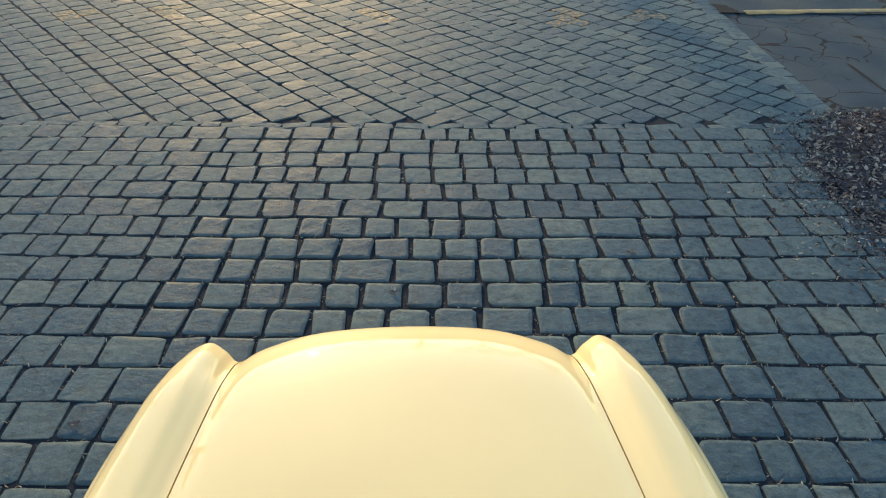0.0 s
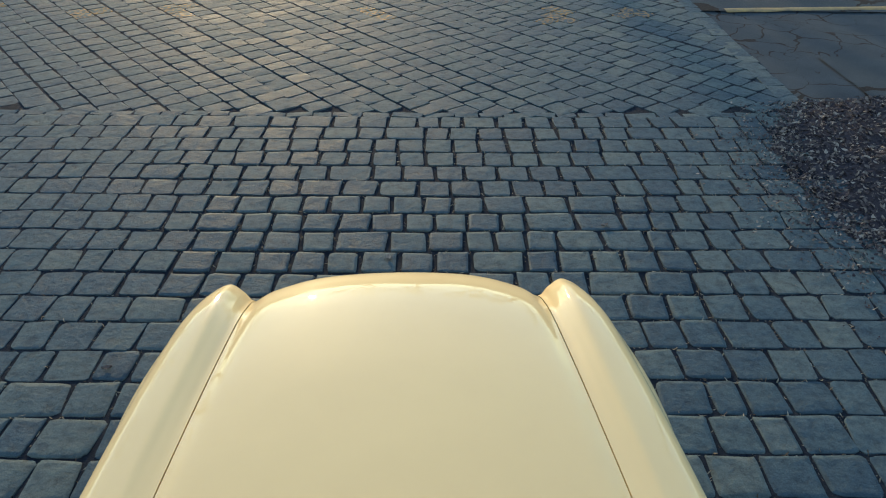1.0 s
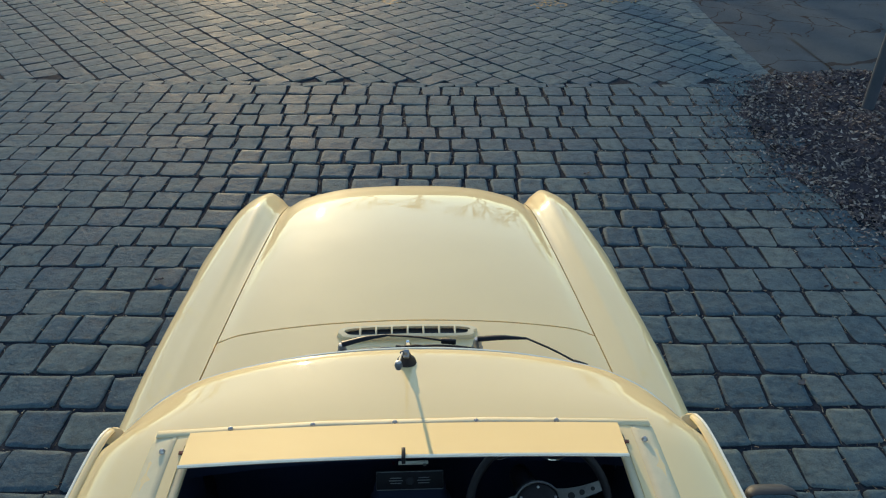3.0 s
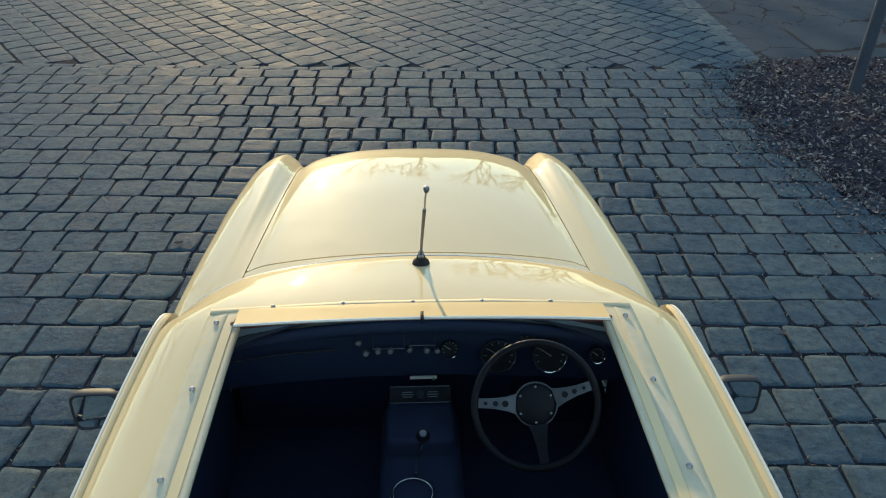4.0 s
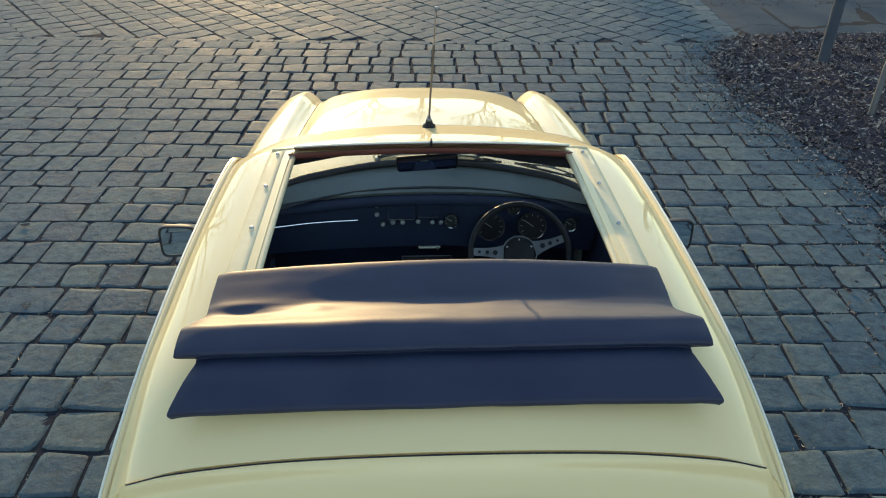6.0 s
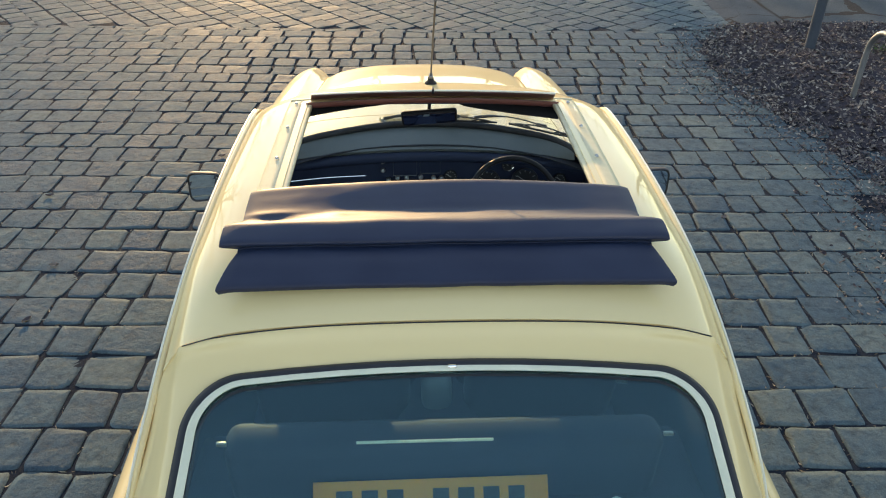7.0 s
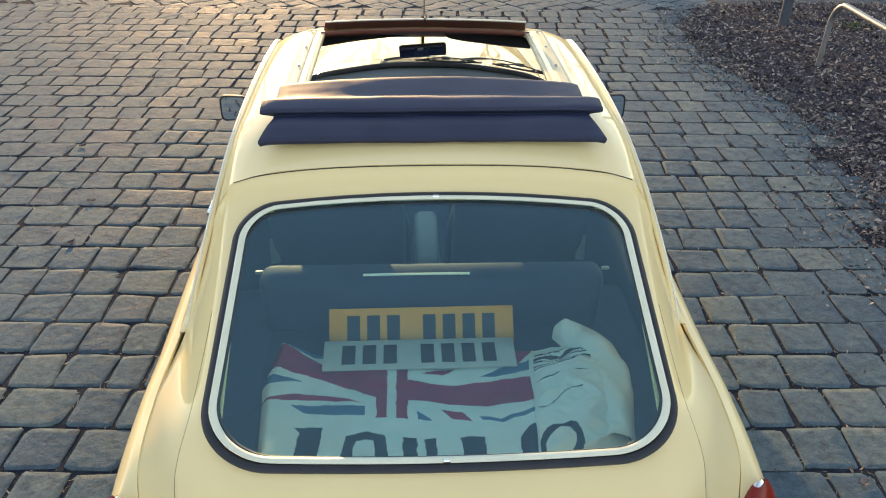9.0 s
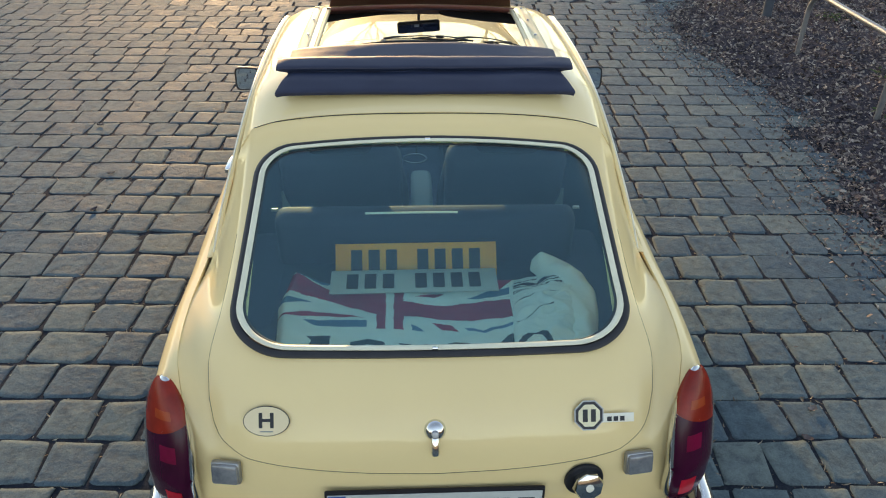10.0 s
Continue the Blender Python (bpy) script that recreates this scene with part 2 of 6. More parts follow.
WORN_EDGE = surface("worn_cream_frame_paint", (0.66, 0.56, 0.36), (0.76, 0.65, 0.43), 14.0, 0.7, 0.1, fine=60, spec=0.2)
GLASS = glass_material("windscreen_glass", (0.96, 0.98, 0.97), 0.04)
# the last colour paints a bluer sky reflection into the gloss
GLASS_REAR = glass_material("tinted_rear_glass", (0.78, 0.95, 0.92), 0.085, (0.55, 0.90, 1.0))
MIRROR = surface("mirror_glass", (0.85, 0.85, 0.85), (0.9, 0.9, 0.9), 3.0, 0.02, 0.01, metal=1.0, relief=0.0)
RED_LENS = lens_material("red_lens", (0.050, 0.002, 0.020))
RED_DIM = lens_material("dim_red_lens_glow", (0.20, 0.004, 0.035))
RED_BRIGHT = lens_material("bright_red_reflector", (0.62, 0.012, 0.03))
AMBER_LENS = lens_material("amber_lens", (0.30, 0.022, 0.010))
AMBER_GLOW = lens_material("amber_lens_glow", (0.40, 0.055, 0.015))
CLEAR_LENS = surface("clear_ribbed_lens", (0.10, 0.11, 0.12), (0.22, 0.225, 0.23), 30.0, 0.15, 0.05, fine=90, relief=0.002, coat=1.0)
CLOTH_WHITE = surface("white_cotton", (0.68, 0.72, 0.69), (0.82, 0.84, 0.80), 12.0, 0.95, 0.03, fine=260, relief=0.002)
CLOTH_RED = surface("red_cotton", (0.36, 0.018, 0.06), (0.46, 0.03, 0.085), 12.0, 0.95, 0.03, fine=260, relief=0.002)
CLOTH_BLUE = surface("blue_cotton", (0.035, 0.14, 0.25), (0.06, 0.19, 0.32), 12.0, 0.95, 0.03, fine=260, relief=0.002)
CLOTH_NAVY = surface("dark_print_cotton", (0.01, 0.02, 0.035), (0.02, 0.035, 0.05), 12.0, 0.95, 0.03, fine=260, relief=0.002)
PLATE_YELLOW = surface("amber_plate_plastic", (0.94, 0.31, 0.022), (0.97, 0.36, 0.034), 9.0, 0.35, 0.05)
PLATE_WHITE = surface("white_plate_plastic", (0.46, 0.48, 0.45), (0.54, 0.56, 0.52), 9.0, 0.35, 0.05)
PLATE_BLUE = surface("blue_plate_band", (0.01, 0.06, 0.25), (0.02, 0.09, 0.32), 9.0, 0.35, 0.05)
INK = surface("black_ink", (0.008, 0.009, 0.014), (0.018, 0.019, 0.026), 30.0, 0.5, 0.05)
CREAM_STICKER = surface("cream_sticker", (0.74, 0.60, 0.37), (0.80, 0.65, 0.41), 20.0, 0.4, 0.05)
BADGE_CREAM = surface("cream_badge_enamel", (0.70, 0.62, 0.40), (0.80, 0.72, 0.48), 20.0, 0.25, 0.05)
HAZY_TREES = surface("hazy_bare_branches", (0.10, 0.095, 0.088), (0.19, 0.175, 0.16), 0.8, 0.95, 0.03, fine=6, relief=0.2)
BARK = surface("bare_tree_bark", (0.035, 0.028, 0.024), (0.08, 0.065, 0.055), 4.0, 0.95, 0.03, fine=30, relief=0.02)


# ---------------- mesh helpers ----------------
def mesh_object(name, verts, faces, material, smooth=True):
    me = bpy.data.meshes.new(name)
    me.from_pydata([tuple(map(float, v)) for v in verts], [], faces)
    for m in material if isinstance(material, (list, tuple)) else (material,):
        me.materials.append(m)
    me.polygons.foreach_set("use_smooth", [smooth] * len(me.polygons))
    me.update()
    return new(name, me)


def part(name, ob, parent, label=""):
    """Hangs a mesh object under a thing or a part, in that thing's own coordinates."""
    ob.parent = parent
    return tagged(ob, label) if label else ob


def from_bm(name, bm, material, smooth=True):
    bmesh.ops.recalc_face_normals(bm, faces=bm.faces)
    me = bpy.data.meshes.new(name)
    bm.to_mesh(me)
    bm.free()
    for m in material if isinstance(material, (list, tuple)) else (material,):
        me.materials.append(m)
    me.polygons.foreach_set("use_smooth", [smooth] * len(me.polygons))
    return new(name, me)


def sharp(ob, degrees=35):
    ob.data.set_sharp_from_angle(angle=radians(degrees))
    return ob


def thick(ob, t, offset=-1.0):
    """Gives a sheet its thickness, with crisp outer edges."""
    count = collections.Counter(k for p in ob.data.polygons for k in p.edge_keys)
    for e in ob.data.edges:
        if count[e.key] == 1:
            e.use_edge_sharp = True
    s = ob.modifiers.new("thickness", "SOLIDIFY")
    s.thickness, s.offset = t, offset
    return ob


def box(name, size, centre, material, bevel=0.003, rot=(0, 0, 0), segments=2):
    """A box with rounded edges, turned by rot degrees about its centre."""
    bm = bmesh.new()
    bmesh.ops.create_cube(bm, size=1.0, matrix=Matrix.Diagonal((*size, 1)))
    if bevel:
        bmesh.ops.bevel(bm, geom=bm.edges[:], offset=min(bevel, 0.45 * min(size)), segments=segments, profile=0.5, affect="EDGES")
    bmesh.ops.transform(bm, matrix=pose(*centre, *rot), verts=bm.verts)
    return sharp(from_bm(name, bm, material), 40)


def catmull(p0, p1, p2, p3, t):
    return 0.5 * ((2 * p1) + (p2 - p0) * t + (2 * p0 - 5 * p1 + 4 * p2 - p3) * t * t + (3 * p1 - p0 - 3 * p2 + p3) * t ** 3)


def spline(points, t):
    """Point at t (0 .. len-1) of a smooth curve through points."""
    pts = np.asarray(points, float)
    n = len(pts)
    t = min(max(t, 0.0), n - 1.0)
    i = min(int(t), n - 2)
    a = pts[i - 1] if i > 0 else 2 * pts[0] - pts[1]
    d = pts[i + 2] if i + 2 < n else 2 * pts[-1] - pts[-2]
    return catmull(a, pts[i], pts[i + 1], d, t - i)


def net_point(net, u, v):
    rows = [spline(r, v) for r in net]
    return spline(rows, u)


def net_grid(net, us, vs):
    """Points of a smooth surface through a net of rows, at all us x vs."""
    cols = np.array([[spline(r, v) for v in vs] for r in net])
    return [[spline(cols[:, j], u) for j in range(len(vs))] for u in us]


def mirrored(net):
    """Rows from the centre line out, made whole across: outer left .. centre .. outer right."""
    full = []
    for r in net:
        left = [(-x, y, z) for x, y, z in reversed(r) if x > 1e-6]
        full.append(left + [tuple(p) for p in r])
    return full


def sheet(name, grid, material, t=0.006, flip=False, offset=-1.0, hole=None):
    nu, nv = len(grid), len(grid[0])
    verts = [p for r in grid for p in r]
    faces = []
    for i in range(nu - 1):
        for j in range(nv - 1):
            if hole and hole(i, j):
                continue
            q = (i * nv + j, i * nv + j + 1, (i + 1) * nv + j + 1, (i + 1) * nv + j)
            faces.append(q[::-1] if flip else q)
    ob = mesh_object(name, verts, faces, material)
    if hole:
        bm = bmesh.new()
        bm.from_mesh(ob.data)
        bmesh.ops.delete(bm, geom=[v for v in bm.verts if not v.link_faces], context="VERTS")
        bm.to_mesh(ob.data)
        bm.free()
    return thick(ob, t, offset) if t else ob


def tube(name, points, radius, material, sides=8, closed=False, radii=None, flat=1.0, up=(0, 0, 1), smooth=6):
    """A round (or flattened) rod along a smooth curve through points."""
    if smooth:
        if closed:
            ext = [points[-1]] + list(points) + [points[0], points[1]]
            pts = [spline(ext, 1 + k / smooth) for k in range(smooth * len(points))]
        else:
            pts = [spline(points, k / smooth) for k in range(smooth * (len(points) - 1) + 1)]
    else:
        pts = [np.asarray(p, float) for p in points]
    n = len(pts)
    verts, faces = [], []
    for k, p in enumerate(pts):
        a, b = pts[(k - 1) % n if closed else max(k - 1, 0)], pts[(k + 1) % n if closed else min(k + 1, n - 1)]
        d = Vector(b - a).normalized()
        s = d.cross(Vector(up))
        s = s.normalized() if s.length > 1e-5 else Vector((1, 0, 0))
        w = s.cross(d)
        r = radius if radii is None else float(np.interp(k / (n - 1), np.linspace(0, 1, len(radii)), radii))
        for q in range(sides):
            c = 2 * math.pi * q / sides
            verts.append(Vector(p) + s * (r * math.cos(c)) + w * (r * flat * math.sin(c)))
    for k in range(n if closed else n - 1):
        for q in range(sides):
            k2, q2 = (k + 1) % n, (q + 1) % sides
            faces.append((k * sides + q, k * sides + q2, k2 * sides + q2, k2 * sides + q))
    if not closed:
        faces.append(tuple(range(sides))[::-1])
        faces.append(tuple((n - 1) * sides + q for q in range(sides)))
    ob = mesh_object(name, verts, faces, material)
    return sharp(ob, 50)


def turned(name, profile, material, matrix, sides=24):
    """A body of revolution about z from (radius, height) pairs."""
    verts, faces = [], []
    n = len(profile)
    for q in range(sides):
        c = 2 * math.pi * q / sides
        for r, h in profile:
            verts.append(matrix @ Vector((r * math.cos(c), r * math.sin(c), h)))
    for q in range(sides):
        q2 = (q + 1) % sides
        for k in range(n - 1):
            faces.append((q * n + k, q2 * n + k, q2 * n + k + 1, q * n + k + 1))
    bm = bmesh.new()
    vs = [bm.verts.new(v) for v in verts]
    for f in faces:
        bm.faces.new([vs[i] for i in f])
    bmesh.ops.remove_doubles(bm, verts=bm.verts, dist=1e-5)
    return sharp(from_bm(name, bm, material), 40)


# ---------------- the car ----------------
CAR_X, CAR_YAW = 0.001, 2.4
car = tagged(new("vintage_coupe"), "cream vintage hatchback coupe with open fabric sunroof on cobbles", "car")
car.matrix_basis = pose(CAR_X, 0, 0, 0, 0, CAR_YAW)

AXLE_F, AXLE_R, ARCH = 1.12, -1.19, 0.335


def low_edge(y):
    """Height of the body's lower edge: sills with wheel arches."""
    low = 0.20
    for c in (AXLE_F, AXLE_R):
        if abs(y - c) < ARCH:
            low = max(low, 0.285 + math.sqrt(ARCH ** 2 - (y - c) ** 2) - 0.03)
    return low


def side_arches(grid, top=0.72):
    """Pulls the lower part of body sides up round the wheels."""
    for row in grid:
        for k, p in enumerate(row):
            if p[2] < top and abs(p[0]) > 0.55:
                lo = min(low_edge(p[1]), top - 0.05)
                f = max((p[2] - 0.20) / (top - 0.20), 0.0)
                row[k] = np.array((p[0], p[1], lo + f * (top - lo)))
    return grid


# front: centre, two bonnet columns, bonnet seam, wing inner, crest, shoulder, flank, lower flank, sill
FRONT = [
    [(0, 1.80, .32), (.25, 1.78, .32), (.40, 1.74, .32), (.48, 1.71, .32), (.52, 1.70, .32), (.575, 1.68, .32), (.655, 1.62, .31), (.70, 1.52, .29), (.70, 1.45, .25), (.69, 1.42, .20)],
    [(0, 1.845, .52), (.25, 1.83, .52), (.40, 1.785, .52), (.485, 1.735, .52), (.525, 1.735, .53), (.577, 1.745, .55), (.66, 1.705, .53), (.712, 1.60, .48), (.715, 1.52, .36), (.70, 1.48, .20)],
    [(0, 1.848, .617), (.25, 1.83, .614), (.405, 1.775, .612), (.485, 1.72, .618), (.525, 1.732, .650), (.577, 1.742, .675), (.655, 1.69, .635), (.712, 1.57, .53), (.718, 1.48, .40), (.70, 1.45, .20)],
    [(0, 1.800, .683), (.25, 1.783, .679), (.41, 1.730, .667), (.487, 1.675, .658), (.525, 1.675, .695), (.577, 1.668, .722), (.655, 1.62, .682), (.718, 1.49, .55), (.724, 1.42, .40), (.70, 1.40, .20)],
    [(0, 1.680, .738), (.25, 1.668, .734), (.415, 1.63, .717), (.489, 1.59, .697), (.528, 1.585, .725), (.580, 1.575, .752), (.664, 1.53, .712), (.727, 1.42, .565), (.73, 1.37, .40), (.70, 1.34, .20)],
    [(0, 1.5, .783), (.25, 1.49, .779), (.42, 1.47, .761), (.492, 1.45, .740), (.532, 1.445, .760), (.584, 1.44, .779), (.674, 1.41, .737), (.735, 1.33, .58), (.737, 1.29, .41), (.705, 1.27, .20)],
    [(0, 1.2, .829), (.25, 1.19, .825), (.43, 1.18, .806), (.503, 1.17, .785), (.545, 1.17, .797), (.592, 1.165, .806), (.69, 1.15, .765), (.745, 1.1, .60), (.745, 1.08, .42), (.71, 1.06, .20)],
    [(0, .9, .861), (.25, .895, .856), (.445, .89, .838), (.515, .885, .820), (.56, .88, .824), (.605, .88, .826), (.705, .87, .784), (.752, .85, .61), (.752, .84, .43), (.715, .83, .20)],
    [(0, .607, .886), (.25, .60, .881), (.455, .585, .864), (.53, .567, .849), (.575, .56, .848), (.62, .555, .843), (.718, .55, .80), (.76, .54, .62), (.757, .54, .44), (.72, .54, .20)],
    [(0, .448, .899), (.25, .430, .894), (.44, .363, .880), (.545, .298, .867), (.59, .28, .862), (.635, .27, .853), (.722, .27, .805), (.762, .27, .63), (.76, .27, .45), (.72, .27, .20)],
    [(0, .30, .908), (.25, .285, .902), (.44, .225, .887), (.568, .16, .868), (.606, .15, .862), (.645, .14, .853), (.724, .14, .803), (.763, .14, .63), (.761, .14, .45), (.72, .14, .20)],
]
# flank behind the wing: waist inner edge, crest, shoulder, flank, lower flank, sill
FLANK = [
    [(.606, .14, .862), (.645, .135, .853), (.724, .135, .803), (.763, .135, .63), (.761, .135, .45), (.72, .135, .20)],
    [(.632, -.1, .858), (.668, -.1, .850), (.724, -.1, .80), (.764, -.1, .63), (.762, -.1, .45), (.72, -.1, .20)],
    [(.640, -.6, .850), (.670, -.6, .843), (.716, -.6, .79), (.752, -.6, .63), (.75, -.6, .45), (.72, -.6, .20)],
    [(.643, -1.1, .835), (.672, -1.1, .828), (.708, -1.1, .775), (.742, -1.1, .63), (.742, -1.1, .45), (.72, -1.1, .20)],
    [(.645, -1.38, .825), (.672, -1.38, .814), (.704, -1.38, .76), (.736, -1.38, .62), (.738, -1.38, .45), (.71, -1.38, .20)],
    [(.645, -1.6, .822), (.672, -1.6, .810), (.702, -1.6, .755), (.728, -1.6, .61), (.735, -1.6, .45), (.70, -1.6, .22)],
    [(.628, -1.79, .817), (.658, -1.80, .803), (.693, -1.79, .745), (.716, -1.78, .60), (.716, -1.77, .45), (.69, -1.76, .26)],
    [(.604, -1.89, .755), (.645, -1.905, .772), (.685, -1.89, .71), (.702, -1.875, .58), (.704, -1.86, .45), (.68, -1.84, .28)],
    [(.604, -1.945, .60), (.64, -1.955, .60), (.675, -1.94, .58), (.69, -1.92, .52), (.69, -1.90, .42), (.66, -1.88, .30)],
    [(.605, -1.965, .46), (.635, -1.965, .45), (.665, -1.945, .44), (.675, -1.92, .42), (.67, -1.90, .38), (.65, -1.87, .32)],
]
# roof: centre, two columns, shoulder, edge, gutter
ROOF = [
    [(0, .120, 1.190), (.2, .106, 1.188), (.37, .066, 1.182), (.452, .016, 1.176), (.500, -.038, 1.168), (.524, -.075, 1.160)],
    [(0, .062, 1.211), (.2, .048, 1.209), (.37, .008, 1.204), (.452, -.042, 1.198), (.503, -.088, 1.187), (.531, -.112, 1.174)],
    [(0, -.175, 1.250), (.2, -.175, 1.248), (.37, -.175, 1.240), (.452, -.175, 1.229), (.507, -.175, 1.210), (.536, -.175, 1.191)],
    [(0, -.5, 1.262), (.2, -.5, 1.260), (.37, -.5, 1.249), (.452, -.5, 1.237), (.509, -.5, 1.217), (.540, -.5, 1.198)],
    [(0, -.8, 1.260), (.2, -.8, 1.258), (.37, -.8, 1.248), (.452, -.8, 1.236), (.508, -.8, 1.213), (.536, -.8, 1.194)],
    [(0, -1.0, 1.247), (.2, -1.0, 1.245), (.37, -1.0, 1.236), (.452, -1.0, 1.223), (.508, -1.0, 1.197), (.538, -1.0, 1.173)],
    [(0, -1.19, 1.203), (.2, -1.191, 1.200), (.37, -1.195, 1.190), (.452, -1.198, 1.175), (.512, -1.2, 1.145), (.546, -1.2, 1.100)],
]
# tail: centre, two columns, hatch seam, quarter, outer edge
TAIL = [
    [(0, -1.192, 1.202), (.25, -1.194, 1.198), (.42, -1.199, 1.183), (.500, -1.2, 1.162), (.520, -1.2, 1.138), (.546, -1.2, 1.100)],
    [(0, -1.25, 1.141), (.25, -1.25, 1.138), (.42, -1.25, 1.125), (.500, -1.25, 1.106), (.536, -1.238, 1.080), (.568, -1.23, 1.040)],
    [(0, -1.5, 1.016), (.25, -1.5, 1.012), (.42, -1.5, .996), (.505, -1.48, .976), (.556, -1.42, .948), (.600, -1.30, .930)],
    [(0, -1.72, .915), (.25, -1.72, .911), (.42, -1.71, .895), (.503, -1.68, .875), (.572, -1.59, .850), (.634, -1.38, .826)],
    [(0, -1.85, .840), (.25, -1.848, .836), (.42, -1.835, .824), (.498, -1.81, .812), (.57, -1.74, .815), (.645, -1.6, .822)],
    [(0, -1.93, .783), (.25, -1.927, .780), (.42, -1.912, .768), (.494, -1.89, .757), (.555, -1.85, .762), (.628, -1.79, .817)],
    [(0, -1.982, .705), (.25, -1.977, .703), (.42, -1.962, .695), (.49, -1.942, .688), (.545, -1.915, .685), (.604, -1.89, .755)],
    [(0, -2.006, .640), (.25, -2.001, .639), (.42, -1.986, .635), (.488, -1.968, .628), (.545, -1.955, .62), (.604, -1.945, .60)],
    [(0, -2.018, .55), (.25, -2.013, .55), (.42, -1.998, .55), (.49, -1.983, .55), (.55, -1.972, .53), (.605, -1.965, .46)],
    [(0, -2.01, .38), (.25, -2.005, .38), (.42, -1.99, .38), (.49, -1.975, .38), (.55, -1.96, .37), (.605, -1.95, .36)],
    [(0, -1.93, .28), (.25, -1.93, .28), (.42, -1.92, .28), (.49, -1.91, .28), (.55, -1.90, .28), (.605, -1.88, .28)],
]
span = lambda a, b, n: list(np.linspace(a, b, n))
SEAM = 0.035  # half a panel gap, in columns of the net

front_full = mirrored(FRONT)
MID = 9  # index of the centre column in the whole front net
hood = part("bonnet", sheet("bonnet", net_grid(front_full, span(1.9, 7.992, 52), span(MID - 3 + SEAM, MID + 3 - SEAM, 37)), PAINT, 0.012, flip=True), car, "cream bonnet panel with polished curved nose")
part("nose_panel", sheet("nose_panel", net_grid(front_full, span(0, 1.88, 10), span(MID - 3 + SEAM, MID + 3 - SEAM, 25)), PAINT, 0.01, flip=True), car)
part("cowl_panel", sheet("cowl_panel", net_grid(front_full, span(8.018, 9.06, 10), span(MID - 3 + SEAM, MID + 3 - SEAM, 31)), PAINT, 0.01, flip=True), car)
# dark sheet added below the panels, giving their gaps a shaded look
under = [[np.array(p) + np.array((0, 0, -0.03)) for p in r] for r in net_grid(front_full, span(1.6, 9.9, 26), span(MID - 4, MID + 4, 17))]
part("gap_backing", sheet("gap_backing", under, DARK_GAP, 0.004, flip=True), car)
for side in (-1, 1):
    half = [[(side * x, y, z) for x, y, z in r] for r in FRONT]
    g = side_arches(net_grid(half, span(0, 9.97, 76), span(3 + SEAM, 9, 34)))
    part("wing", sheet("wing", g, PAINT, 0.008, flip=side > 0), car)
    half = [[(side * x, y, z) for x, y, z in r] for r in FLANK]
    g = side_arches(net_grid(half, span(0.02, 2.18, 20), span(0, 5, 20)))
    door = part("door", sheet("door", g, PAINT, 0.008, flip=side > 0), car)
    part("door_handle", box("door_handle", (0.02, 0.13, 0.022), (side * 0.765, -0.50, 0.71), CHROME, 0.006), door, "chrome pull handle")
    g = side_arches(net_grid(half, span(2.21, 9, 60), span(0, 5, 20)))
    part("rear_quarter", sheet("rear_quarter", g, PAINT, 0.008, flip=side > 0), car)

roof_full = mirrored(ROOF)
RU = span(0, 6, 49)
RV = span(0, 10, 41)
OPEN_U, OPEN_V = (2, 5), (3, 7)  # the opening between these rows and columns
in_hole = lambda i, j: OPEN_U[0] <= (RU[i] + RU[i + 1]) / 2 <= OPEN_U[1] and OPEN_V[0] <= (RV[j] + RV[j + 1]) / 2 <= OPEN_V[1]
roof = part("roof", sheet("roof", net_grid(roof_full, RU, RV), PAINT, 0.012, flip=True, hole=in_hole), car, "cream steel roof with a large sunroof opening")
lining = [[np.array(p) + np.array((0, 0, -0.0135)) for p in r] for r in net_grid(roof_full, RU, RV)]
part("headlining", sheet("headlining", lining, TRIM, 0.004, flip=True, hole=in_hole), car)

tail_full = mirrored(TAIL)
TM = 5
# outline of the rear window on the hatch: rounded, wider than high
HALF_W, HALF_H = .473, .2855


def window_outline():
    """A rounded rectangle with tighter upper corners; x in metres, y from -1 to 1."""
    pts = []
    for cx, cy, r, a0 in ((1, 1, .085, 0), (-1, 1, .085, 90), (-1, -1, .135, 180), (1, -1, .135, 270)):
        ox, oy = cx * (HALF_W - r), cy * (HALF_H - r * .9)
        for k in range(16):
            a = radians(a0 + 90 * k / 15)
            pts.append((ox + r * math.cos(a), oy + r * .9 * math.sin(a)))
        rn = .085 if a0 in (0, 270) else .135
        end = {0: (-(HALF_W - rn), HALF_H), 90: (-HALF_W, -(HALF_H - rn * .9)), 180: (HALF_W - rn, -HALF_H), 270: (HALF_W, HALF_H - rn * .9)}[a0]
        p0 = pts[-1]
        pts += [(p0[0] + (end[0] - p0[0]) * f / 9, p0[1] + (end[1] - p0[1]) * f / 9) for f in range(1, 9)]
    return [(x * (1 - .03 * y / HALF_H), y / HALF_H) for x, y in pts]


window_loop = window_outline()


def hatch_z(x, y):
    """Height of the hatch's window plane, bowed across."""
    return 1.147 - (-1.238 - y) * 0.505 - 0.10 * x * x


def window_point(px, py, grow=0.0, lift=0.0):
    yc, h = -1.5475, 0.2855 + grow * 0.9
    y = yc + py * h + (0.12 if py < 0 else -0.05) * abs(py) * px * px
    x = px * (1 + grow / 0.46)
    return (x, y, hatch_z(x, y) + lift)


def inside_window(x, y):
    loop = [window_point(px, py, 0.012) for px, py in window_loop]
    hit = False
    for k in range(len(loop)):
        (x1, y1, _), (x2, y2, _) = loop[k], loop[k - 1]
        if (y1 > y) != (y2 > y) and x < (x2 - x1) * (y - y1) / (y2 - y1) + x1:
            hit = not hit
    return hit


